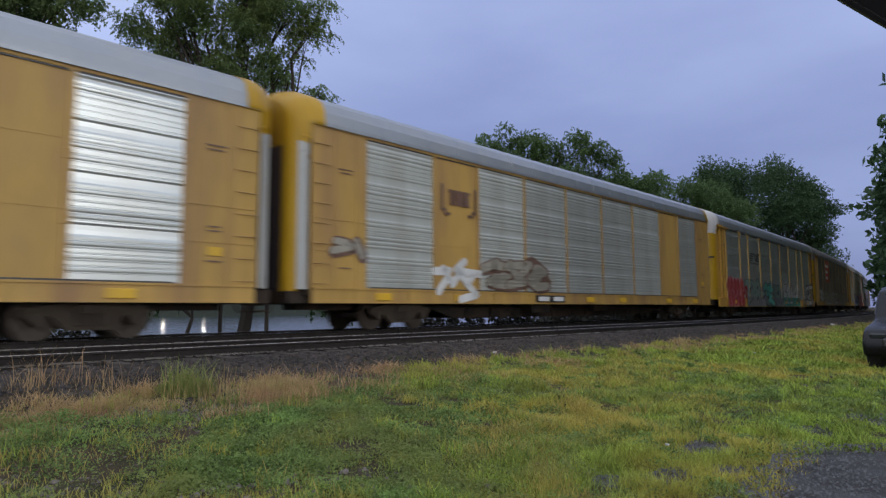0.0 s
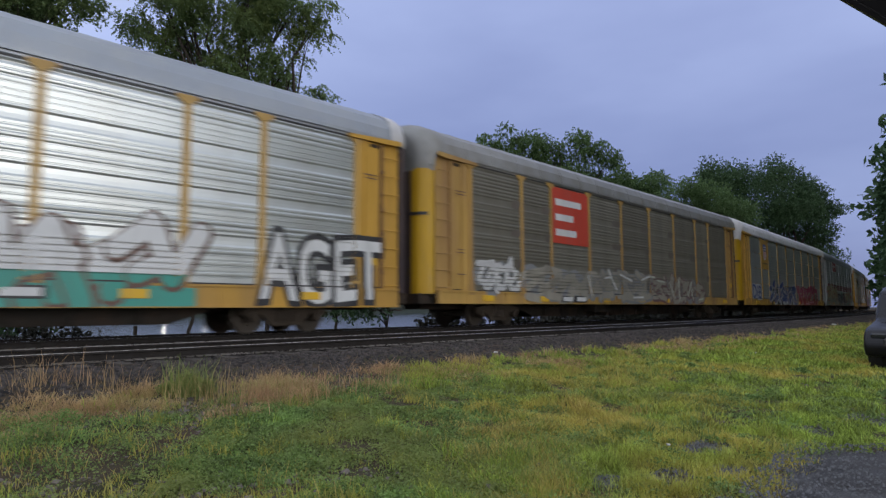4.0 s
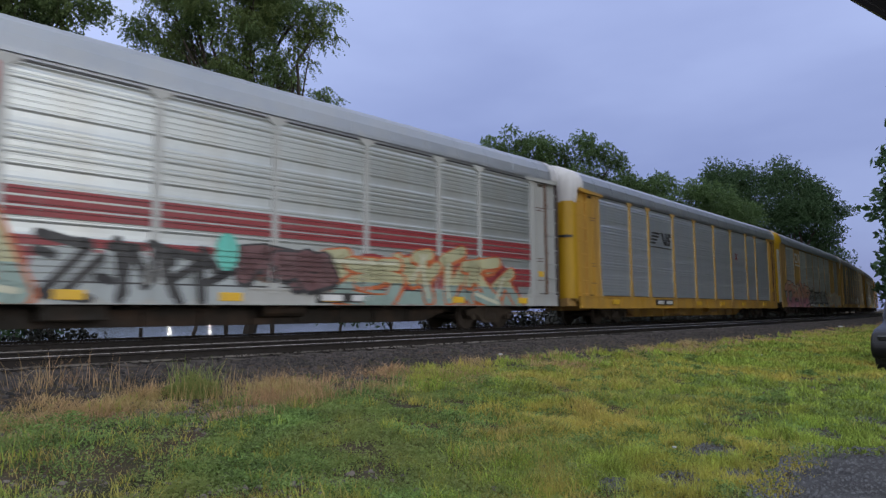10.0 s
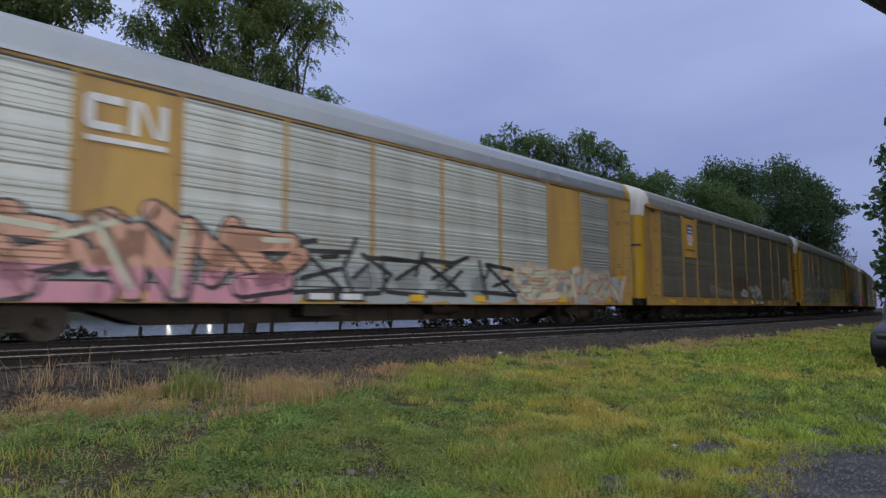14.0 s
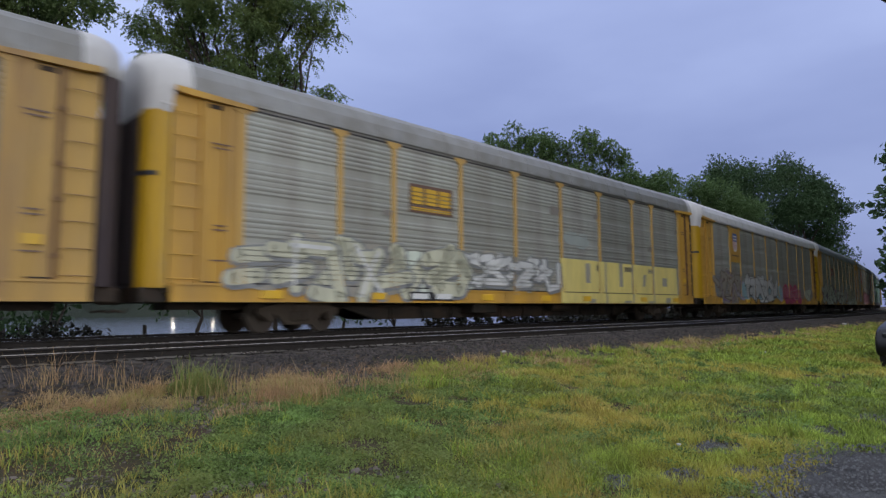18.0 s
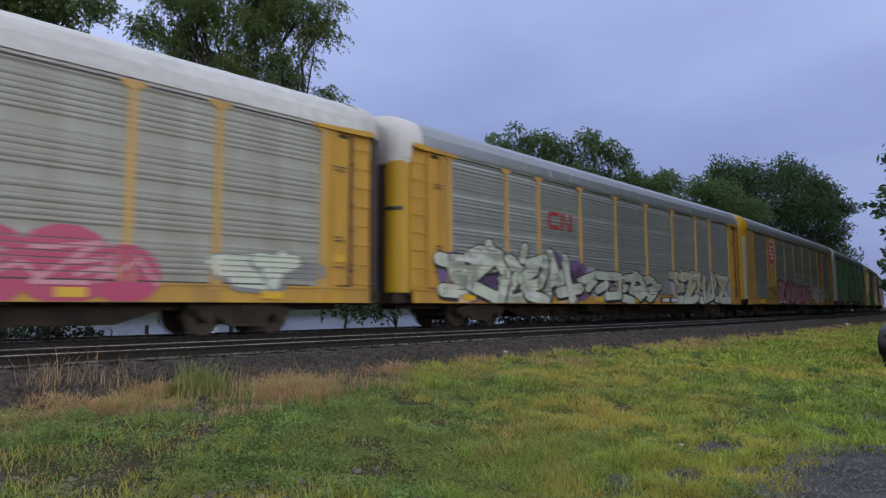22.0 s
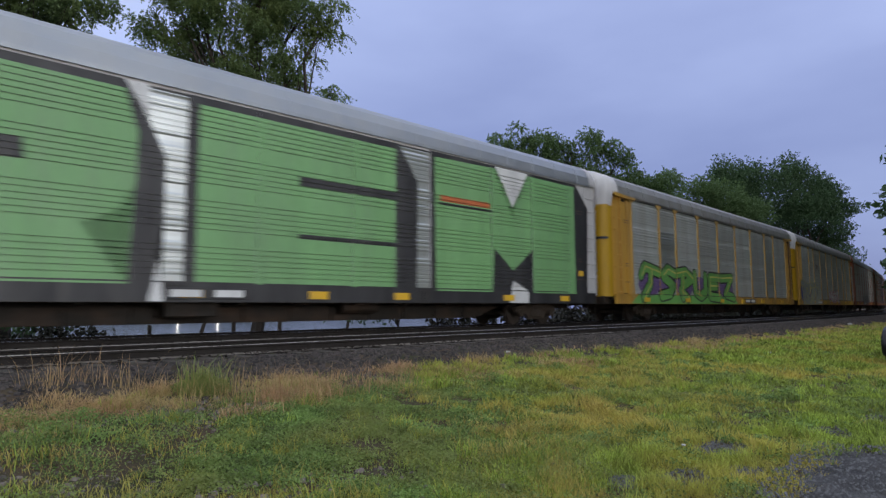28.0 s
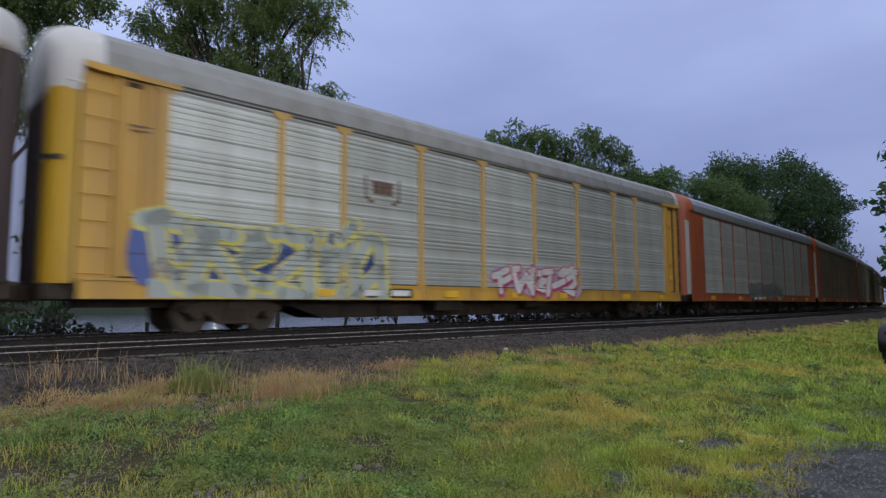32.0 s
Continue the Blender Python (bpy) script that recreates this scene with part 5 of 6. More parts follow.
def place_along(n, s0, s1, d0, d1, power=1.0):
    s = s0 + (s1 - s0) * rng.random(n) ** power
    d = d0 + (d1 - d0) * rng.random(n)
    th = np.interp(s, _g, _th)
    x, y = np.interp(s, _g, _px) + np.sin(th) * d, np.interp(s, _g, _py) - np.cos(th) * d
    return x, y, d


def stones(name, mat, label, n, s0, s1, d0, d1, r0, r1, power=1.0, sink=.3):
    x, y, d = place_along(n, s0, s1, d0, d1, power)
    if name == "loose_stone":
        ok = rng.random(n) < np.clip((np.degrees(np.arctan2(y, x)) - 44) / 16, .03, 1)
        x, y, n = x[ok], y[ok], int(ok.sum())
    r = r0 + (r1 - r0) * rng.random(n) ** 2
    z = ground_z(x, y) + r * sink
    sc = np.column_stack([r * rng.uniform(.7, 1.3, n), r * rng.uniform(.7, 1.3, n), r * rng.uniform(.6, 1.1, n)])
    me = scatter(name, STONE_V, STONE_F, np.column_stack([x, y, z]), sc, rng.random(n) * 6.28, mat)
    return tagged(new(name, me), label, "ballast", kind="stuff")


stones("ballast", M["ballast"], "grey crushed stone ballast along the tracks", 36000, -4, 75, 5.3, 8.1, .022, .042, 1.7)
stones("ballast", M["oily"], "dark oily crushed stone between the rails", 20000, -4, 70, -2.2, 5.4, .025, .045, 1.5)
stones("ballast", M["ballast"], "grey crushed stone far along the curve", 9000, 60, 190, 5.0, 8.3, .05, .08, 1.2)
stones("loose_stone", material("pale_stone", (.13, .108, .096), .85, island=1.0, grain=14, bump=.3, dark=.3, light=1.7), "grey stones strewn in the thin grass", 26000, -4, 12, 7.8, 14.5, .005, .032, 1.0, .2)


def build_ties():
    bm = bmesh.new()
    box(bm, -.11, .11, -1.3, 1.3, -.12, .0, .012)
    me = to_mesh("tie", bm, M["tie"])
    for tr, off in ((TRACK_NEAR, NEAR_OFF), (TRACK_FAR, 0.0)):
        for i in range(140):
            x, y, th = on_track(-6 + i * .54, off)
            part("tie", me, None, tr, m=pose(x, y, RAIL_Z - .165 + rng.uniform(-.01, .01), 0, 0, math.degrees(th) + rng.uniform(-1, 1)))


def lane_edge(x):
    return 1.58 + .16 * min(max(x - 4.8, 0), 1.4) - .62 * min(max((x - 6.5) / 1.0, 0), 1) + .22 * noise.noise((x * .55, 1.3, 0)) + .24 * noise.noise((x * 2.3, 4.0, 0)) + .12 * noise.noise((x * 6.1, 7.0, 0))


BARE = [(5.85, 2.4, .34), (4.72, 2.2, .3), (5.2, 1.98, .24), (4.3, 2.5, .2), (7.6, 2.0, .4), (9.0, 1.75, .5)]  # bare gravelly spots in the grass


def build_lane():
    """The gravel lane by the grass, its edge ragged."""
    v, f = [], []
    xs = np.concatenate([np.arange(-30.0, 3, .5), np.arange(3, 12, .06), np.arange(12, 60, .5)])
    for x in xs:
        edge = lane_edge(x)
        for k in range(5):
            y = edge - k * 1.2
            v.append((x, y, float(ground_z(x, y)) + .05 + .012 * noise.noise((x, y, 0)) + noise.noise((x * .45, y * .45, 0)) * .07 + noise.noise((x * 1.7, y * 1.7, 3)) * .025 - (.05 if k == 0 else 0)))
    for i in range(len(xs) - 1):
        f += [(i * 5 + k, i * 5 + k + 1, i * 5 + k + 6, i * 5 + k + 5) for k in range(4)]
    mat = material("gravel_lane", (.085, .084, .088), .8, grain=48, coarse=2.2, bump=1.0, depth=.05, dark=.35, light=1.7, spec=.2, stain=(.05, .045, .042), stain_amount=.7, stain_scale=2.2)
    tagged(new("gravel_lane", mesh_of("gravel_lane", v, f, mat)), "wet grey gravel lane beside the grass", "lane", kind="structure")
    n = 26000
    x = 3.6 + 14 * rng.random(n) ** 1.5
    y = np.array([lane_edge(a) for a in x]) + .1 - 2.6 * rng.random(n) ** 1.3
    r = .003 + .011 * rng.random(n) ** 2.5
    me = scatter("gravel", STONE_V, STONE_F, np.column_stack([x, y, ground_z(x, y) + .052 + np.array([noise.noise((a * .45, b * .45, 0)) * .07 + noise.noise((a * 1.7, b * 1.7, 3)) * .025 for a, b in zip(x, y)])]), r, rng.random(n) * 6.28, M["gravel"])
    tagged(new("gravel", me), "small wet grey stones on the lane", "gravel", kind="stuff")
    n = 600 * len(BARE)
    which = np.repeat(np.array(BARE), 600, 0)
    a, q = rng.random(n) * 6.28, np.sqrt(rng.random(n)) * which[:, 2]
    x, y = which[:, 0] + q * np.cos(a), which[:, 1] + q * np.sin(a) / 1.6
    z = ground_z(x, y) + .008 + np.array([noise.noise((u * .45, v * .45, 0)) * .07 + noise.noise((u * 1.7, v * 1.7, 3)) * .025 for u, v in zip(x, y)])
    me = scatter("gravel", STONE_V, STONE_F, np.column_stack([x, y, z]), .003 + .012 * rng.random(n) ** 3, rng.random(n) * 6.28, M["gravel"])
    tagged(new("gravel", me), "grey gravel in bare spots of the grass", "gravel", kind="stuff")


build_lane()


# ---------- grass ----------
def leaf_material(name, base, island=1.0, coarse=.35, second=None, translucent=.25, dark=.55, light=1.45, rough=.6, patch=None):
    m = material(name, base, rough, grain=3, coarse=coarse, bump=0, island=island, dark=dark, light=light,
                 stain=second, stain_amount=.85, stain_scale=patch or coarse * 1.4, spec=.25)
    n, l = m.node_tree.nodes, m.node_tree.links
    b, out = n["Principled BSDF"], n["Material Output"]
    tr, mx = n.new("ShaderNodeBsdfTranslucent"), n.new("ShaderNodeMixShader")
    mx.inputs[0].default_value = translucent
    l.new(b.inputs["Base Color"].links[0].from_socket, tr.inputs[0])
    l.new(b.outputs[0], mx.inputs[1])
    l.new(tr.outputs[0], mx.inputs[2])
    l.new(mx.outputs[0], out.inputs[0])
    return m


GOLD = leaf_material("yellowed_grass", (.5, .4, .12), .8, 2.0, (.42, .4, .1), .4, .45, 1.45, patch=.9)
GRASS = leaf_material("meadow_grass", (.31, .4, .075), .9, 2.6, (.62, .48, .12), .45, .3, 1.65, patch=.6)
WEED = leaf_material("low_weeds", (.19, .285, .085), .8, 3.0, (.26, .29, .09), .4, .3, 1.6, patch=.9)
STRAW = leaf_material("dry_grass", (.5, .32, .18), .8, 2.0, (.5, .4, .17), .4, .45, 1.45, patch=.9)


def field(x, y, f, seed):
    return np.array([noise.noise((a * f, b * f, seed)) for a, b in zip(x, y)]) * .5 + .5


def blades(name, mat, label, xy, h0, h1, width, lean, per=4, spread=.03):
    """Thin bent blades in tufts at the places given."""
    n = len(xy) * per
    p = np.repeat(xy, per, 0) + rng.normal(0, spread, (n, 2))
    z = ground_z(p[:, 0], p[:, 1]) - .02
    z = z + np.array([noise.noise((x * .45, y * .45, 0)) * .07 for x, y in p]) * np.clip((aside(p[:, 0], p[:, 1]) - 7.2) / 2, 0, 1)
    h = rng.uniform(h0, h1, n) * np.repeat(rng.uniform(.65, 1.2, len(xy)), per)
    if h1 < .2:
        h = h * np.clip(field(p[:, 0], p[:, 1], 1.9, 8) * 2.4 - .25, .35, 1.7)
    a = rng.random(n) * 6.28
    far = np.hypot(p[:, 0], p[:, 1])
    w = width * np.clip(far / 7, .7, 3)
    ln = lean * h * rng.uniform(.2, 1.3, n)
    dx, dy = np.cos(a), np.sin(a)
    b = np.column_stack([p, z])
    side = np.column_stack([-dy * w, dx * w, 0 * w])
    mid = b + np.column_stack([dx * ln * .35, dy * ln * .35, h * .6])
    tip = b + np.column_stack([dx * ln, dy * ln, h])
    v = np.stack([b - side, b + side, mid + side * .8, mid - side * .8, tip + side * .1, tip - side * .1], 1)
    me = pieces(name, v, [(0, 1, 2, 3), (3, 2, 4, 5)], mat)
    return tagged(new(name, me), label, "grass", kind="stuff")


def sow(n, d0, d1, r0, r1, keep):
    """Places on the verge, thicker near the lane where the camera stands."""
    out = []
    while sum(len(o) for o in out) < n:
        ang = np.radians(rng.uniform(-4, 92, n))
        r = r0 * (r1 / r0) ** rng.random(n)
        x, y = r * np.cos(ang), r * np.sin(ang)
        d = aside(x, y)
        ok = (d > d0) & (d < d1) & (rng.random(n) < keep(x, y, d))
        out.append(np.column_stack([x, y])[ok])
    return np.concatenate(out)[:n]


def lane_clear(x, y):
    e = np.array([lane_edge(a) for a in x])
    k = np.clip((y - e + .15) / .4, 0, 1)
    for a, b, r in BARE:
        k = k * np.clip((np.hypot(x - a, (y - b) * 1.6) / r - .7) * 3, .02, 1)
    return k


def bearing(x, y):
    return np.degrees(np.arctan2(y, x))


def stony(x, y):
    """1 on the thin stony soil, 0 on the meadow."""
    return np.clip((bearing(x, y) - 39) / 6 + (field(x, y, .8, 15) - .5) * 1.6, 0, 1) * np.clip((np.hypot(x, y) - 2.6) / 1.2 + .35, 0, 1)


def thick(x, y, d):
    k = ((field(x, y, .9, 5) * .6 + field(x, y, 3.1, 45) * .7) * 2.6 - 1.15) * (1 - .96 * stony(x, y))
    return np.clip(k, .008, 1) * lane_clear(x, y) * np.clip((d - 8.0) / 1.3, 0, 1)


def leafy(x, y, d):
    s = stony(x, y)
    k = np.clip(field(x, y, 1.7, 9) * 4.5 - 1.5 - 1.9 * np.clip((bearing(x, y) - 63) / 8, 0, 1), 0, 1) * (.15 + .85 * s)
    return np.clip(k, .01, 1) * lane_clear(x, y) * np.clip((d - 8.2) / .8, 0, 1)


def clover(name, label, xy, size, per, spread, high):
    """Low mats of small round leaflets, domed over each root."""
    n = len(xy) * per
    o = rng.normal(0, 1, (n, 2)) * spread * np.repeat(rng.uniform(.5, 1.4, len(xy)), per)[:, None]
    p = np.repeat(xy, per, 0) + o
    up = np.repeat(rng.uniform(.35, 1.2, len(xy)), per) * high * np.exp(-(o ** 2).sum(1) / (2 * (spread * 1.3) ** 2)) * rng.uniform(.3, 1, n)
    z = ground_z(p[:, 0], p[:, 1]) + up
    z = z + np.array([noise.noise((x * .45, y * .45, 0)) * .07 for x, y in p]) * np.clip((aside(p[:, 0], p[:, 1]) - 7.2) / 2, 0, 1)
    c = np.column_stack([p, z])
    a, b = rng.normal(size=(n, 3)) * np.array([1, 1, .45]), rng.normal(size=(n, 3)) * np.array([1, 1, .6])
    a /= np.linalg.norm(a, axis=1)[:, None]
    b -= a * (a * b).sum(1)[:, None]
    b /= np.linalg.norm(b, axis=1)[:, None]
    s = (size * rng.uniform(.5, 1.3, n) * np.clip(np.hypot(p[:, 0], p[:, 1]) / 7, .8, 2))[:, None]
    v = np.stack([c - a * s, c - b * s * .6, c + a * s, c + b * s * .6], 1)
    tagged(new(name, pieces(name, v, [(0, 1, 2, 3)], WEED)), label, "weeds", kind="stuff")


clover("low_weed", "mats of low green clover and weeds on stony soil", sow(3700, 8.1, 15, 2.4, 22, leafy), .014, 60, .085, .075)
clover("tall_weed", "darker tufts of taller weeds in the grass", sow(170, 8.4, 14.5, 3, 26, lambda x, y, d: np.clip(field(x, y, .35, 61) * 3 - 1.1, .05, 1) * lane_clear(x, y)), .013, 260, .13, .16)
blades("grass", GRASS, "short yellow-green grass on the verge", sow(13000, 7.7, 15, 2.4, 24, thick), .04, .115, .005, .9, 15, .05)
blades("grass", GRASS, "short grass farther along the verge", sow(19000, 7.7, 15, 14, 90, thick), .05, .13, .009, .8, 4, .09)
blades("low_weed", WEED, "low green weeds among the grass", sow(5000, 8.0, 15, 2.4, 24, lambda x, y, d: thick(x, y, d) * (field(x, y, .7, 2) > .55)), .03, .1, .008, 1.2, 11, .07)
blades("dry_grass", STRAW, "pale dry grass by the ballast", sow(5600, 7.5, 9.2, 4, 60, lambda x, y, d: np.clip(field(x, y, .9, 21) * 4 - 1.7, .03, 1) * np.clip((9.2 - d) / .8, 0, 1) * (.8 + .2 * (bearing(x, y) > 46) - .5 * (bearing(x, y) > 62))), .02, .13, .0032, 1.5, 10, .1)
blades("low_weed", WEED, "dull green grass mixed into the dry stalks", sow(1000, 7.7, 9.2, 4, 30, lambda x, y, d: np.clip(field(x, y, 1.3, 27) * 4 - 1.7, .03, 1) * (bearing(x, y) > 46) * np.where(bearing(x, y) > 60, .35, 1)), .03, .12, .004, 1.3, 10, .09)
blades("grass", GRASS, "thin green grass by the ballast", sow(1700, 7.6, 9.2, 4, 60, lambda x, y, d: np.clip(field(x, y, .8, 71) * 2 - .75, .03, 1) * np.where(bearing(x, y) > 48, .05, 1)), .05, .14, .0042, .9, 12, .07)
blades("dry_grass", GOLD, "yellowed patches in the grass", sow(4200, 8.5, 14.5, 2.6, 30, lambda x, y, d: lane_clear(x, y) * np.clip(field(x, y, .55, 33) * 5 - 2.3, 0, 1) * np.clip(1.1 - np.abs(bearing(x, y) - 34) / 10, .03, 1)), .04, .12, .0042, .8, 16, .07)
blades("grass", GRASS, "scattered grass tufts on the stony soil", sow(250, 8.4, 14.5, 2.4, 10, lambda x, y, d: (.2 + .8 * (np.hypot(x, y) < 4.6)) * (bearing(x, y) > 42)), .03, .13, .0035, .9, 55, .055)


blades("grass", GRASS, "short grass behind the camera", np.column_stack([rng.uniform(-16, .6, 2500), rng.uniform(2.1, 7, 2500)]), .04, .11, .008, .9, 4, .08)


def tall_tufts():
    """Tall seeding stalks at the foot of the ballast."""
    spots = [(2.0, 8.3, 12), (2.4, 8.0, 10), (3.3, 6.9, 26), (3.7, 6.6, 30), (4.0, 6.4, 26), (4.3, 6.4, 20), (1.6, 8.2, 8), (3.0, 7.2, 12), (4.9, 6.5, 14), (5.6, 6.5, 10)]
    for i, (x, y, n) in enumerate(spots):
        xy = np.column_stack([rng.normal(x, .16, n), rng.normal(y, .14, n)])
        lab = "tall dry seeding grass at the foot of the ballast"
        blades("tall_grass", STRAW, lab, xy, .1, .46, .0024, .8, 6, .09)
    for gx, gy, high in ((3.15, 7.35, .3), (3.32, 7.22, .22), (2.98, 7.46, .2)):
        clover("tall_weed", "bushy green weed at the ballast's foot", np.array([[gx, gy]]), .011, 1500, .1, high)
    g = np.column_stack([rng.normal(3.15, .12, 46), rng.normal(7.35, .1, 46)])
    blades("tall_weed", WEED, "green stems of a bushy weed", g, .12, .44, .0042, .7, 9, .06)


tall_tufts()


# ---------- trees ----------
BARK = material("grey_brown_bark", (.06, .048, .038), .9, grain=6, coarse=2, bump=.6, depth=.05, stretch=(1, 1, .3))
LEAF_NEAR = leaf_material("locust_leaves", (.15, .215, .085), .8, .4, (.16, .2, .06), .5)
LEAF_MID = leaf_material("willow_leaves", (.12, .19, .07), .4, .12, (.105, .165, .06), .4, dark=.75, light=1.25)
# near-black leaves: the brush's backlit silhouette is put into the colour
BRUSH = leaf_material("backlit_brush", (.018, .02, .014), .5, .3, (.03, .026, .018), .1)
LEAF_DARK = leaf_material("maple_leaves", (.06, .11, .05), .4, .1, (.07, .12, .05), .3, dark=.7, light=1.3)


def leaves_in(lobes, count, size, droop, twig, r, clump=0, reach=1.0, pack=.41, squash=.68):
    """Leaves set along short twigs that fan out of each lobe of a crown."""
    vol = np.array([q[1] ** 2.2 for q in lobes])
    out = []
    if clump:
        lobes = [(tuple(np.array(c) + r.normal(0, 1, 3) * rad * np.array([.52, .52, .42])), rad * pack * r.uniform(.78, 1.22)) for c, rad in lobes for _ in range(clump)]
        vol = np.array([q[1] ** 2.2 for q in lobes])
    for (c, rad), share in zip(lobes, vol / vol.sum()):
        n = max(6, int(count * share / twig))
        u = r.normal(size=(n, 3))
        u /= np.linalg.norm(u, axis=1)[:, None]
        rr = rad * (.35 + .7 * r.random(n) ** .6)
        lump = np.array([noise.noise(Vector(q) * 1.7 + Vector(c)) for q in u])
        start = np.array(c) + u * (rr * (1 + .45 * lump))[:, None] * np.array([1, 1, squash])
        d = u * .7 + r.normal(0, .5, (n, 3))
        d[:, 2] -= droop
        d /= np.linalg.norm(d, axis=1)[:, None]
        ln = size * twig * .55 * reach * r.uniform(.5, 1.3, n)
        k = np.linspace(0, 1, twig)
        p = start[:, None, :] + d[:, None, :] * (ln[:, None] * k)[:, :, None]
        p[:, :, 2] -= (k ** 2)[None] * ln[:, None] * droop * .5
        p = p.reshape(-1, 3) + r.normal(0, size * .35, (n * twig, 3))
        m = len(p)
        a, b = r.normal(size=(m, 3)), r.normal(size=(m, 3))
        a /= np.linalg.norm(a, axis=1)[:, None]
        b -= a * (a * b).sum(1)[:, None]
        b /= np.linalg.norm(b, axis=1)[:, None]
        s = size * r.uniform(.6, 1.25, m)[:, None]
        out.append(np.stack([p - a * s, p - b * s * .5, p + a * s, p + b * s * .5], 1))
    return np.concatenate(out).reshape(-1, 3)


def limb(bm, a, b, r0, r1, r, bends=3):
    pts = [Vector(a).lerp(Vector(b), i / bends) for i in range(bends + 1)]
    for i in range(1, bends):
        pts[i] += Vector(r.normal(0, (Vector(b) - Vector(a)).length * .05, 3))
    for i in range(bends):
        k0, k1 = i / bends, (i + 1) / bends
        rod(bm, pts[i], pts[i + 1], r0 + (r1 - r0) * k0, r0 + (r1 - r0) * k1, 7)
    return pts


def tree(base, lobes, count, size, mat, label, trunk_r=.3, droop=.3, twig=8, seed=1, fork=.45, clump=0, reach=1.0, pack=.41, squash=.68):
    r = np.random.default_rng(seed)
    x, y = base
    z = float(ground_z(x, y)) - .1
    ob = empty("tree", pose(x, y, z), label, "tree")
    loc = [((c[0] - x, c[1] - y, c[2] - z), q) for c, q in lobes]
    top = max(c[2] for c, q in loc)
    bm = bmesh.new()
    crotch = (r.normal(0, .2), r.normal(0, .2), top * fork)
    limb(bm, (0, 0, 0), crotch, trunk_r, trunk_r * .7, r)
    for c, q in loc:
        pts = limb(bm, crotch, c, trunk_r * .45, trunk_r * .1, r, 4)
        for _ in range(5):
            e = Vector(c) + Vector(r.normal(0, q * .34, 3))
            limb(bm, pts[r.integers(2, 5)], e, trunk_r * .12, trunk_r * .03, r, 2)
    part("trunk", bm, BARK, ob, "forked bark-covered trunk and limbs")
    part("crown", soup("crown", leaves_in(loc, count, size, droop, twig, r, clump, reach, pack, squash), 4, mat), None, ob, "open leafy crown")
    return ob


tree((13.43, 26.5), [((10.6, 28.6, 14.8), 1.6), ((9.9, 29.5, 13.6), 1.2), ((12.1, 27.2, 14.2), 2.0), ((13.5, 26.0, 12.7), 1.8), ((14.9, 24.4, 14.5), 1.5), ((14.5, 25.1, 11.9), 1.2),
     ((15.4, 23.9, 13.5), .8), ((14.9, 24.8, 11.1), .8), ((15.9, 23.8, 10.5), .4), ((13.2, 26.5, 11.1), 1.2), ((11.4, 28.2, 12.8), 1.2), ((13.1, 25.9, 16.8), 3.0), ((10.4, 28.5, 17.2), 2.1)],
     150000, .062, LEAF_NEAR, "tall locust tree with fine drooping leaves", .32, .5, 14, 3, clump=13, reach=1.15, pack=.33, squash=.5)
tree((4.6, 31.8), [((5.6, 30.7, 15.2), 2.5), ((6.8, 29.7, 13.7), 1.1), ((4.6, 31.9, 13.8), 1.7), ((3.2, 33.2, 14.1), 2.2), ((6.0, 30.8, 10.0), 2.2), ((2.0, 32.0, 17.0), 3.0)],
     80000, .08, LEAF_NEAR, "dense tall green tree on the river bank", .3, .4, 12, 4, clump=9, reach=1.0)
tree((59.5, 41.0), [((53.7, 45.8, 19.6), 1.7), ((56, 43.4, 20), 1.8), ((58, 41.7, 18.5), 1.9), ((59.9, 39.9, 18.1), 2.3), ((62.1, 37.5, 19), 1.7), ((63.7, 36.1, 17.5), 1.1),
     ((60.1, 40.1, 14.5), 3.6), ((55.4, 44.7, 14.8), 3.2), ((63.5, 36.6, 13.8), 2.8), ((58, 42, 10), 4), ((64.8, 35.4, 15), 2.2), ((66.5, 34, 13.5), 2.4)], 130000, .12, LEAF_MID, "feathery willow tree with a ragged crown", .4, .6, 12, 5, clump=9, reach=.8, pack=.5, squash=.8)
tree((91.0, 42.0), [((84.6, 47.8, 16.6), 2.6), ((87.3, 45.1, 17.6), 2.5), ((90.4, 42, 16.8), 2.5), ((93.1, 39.2, 18.2), 2.5), ((95.4, 37.2, 18.2), 2.6), ((98.2, 34.9, 15.6), 2.6), ((96, 36.7, 13.9), 4.0), ((91.9, 41.1, 11.7), 5.0), ((87, 45.9, 11.7), 4.6), ((92, 41, 7.7), 5)],
     125000, .14, LEAF_MID, "broad green tree by the bend of the line", .45, .3, 6, 6, clump=11, pack=.6, squash=.9)
tree((141.0, 48.0), [((135.6, 52.1, 29.4), 3.2), ((139.6, 48.2, 28.8), 4.4), ((139.1, 49.5, 22.8), 7.0), ((144, 45.8, 13.8), 7.6), ((134, 54, 18.8), 6)],
     120000, .185, LEAF_DARK, "tall dark maple tree behind the train", .6, .2, 5, 7, clump=13, pack=.62, squash=.9, reach=.5)
tree((149.0, 40.5), [((145.7, 42.2, 28.4), 4.0), ((151.1, 37.1, 26), 3.4), ((153.2, 35.7, 20.9), 3.0), ((148, 41, 20.6), 6.6), ((152.4, 37.3, 14.2), 4.2), ((150, 40, 8.8), 5)],
     120000, .185, LEAF_DARK, "dark maple tree with a leafy outline", .6, .2, 5, 8, clump=13, pack=.62, squash=.9, reach=.5)
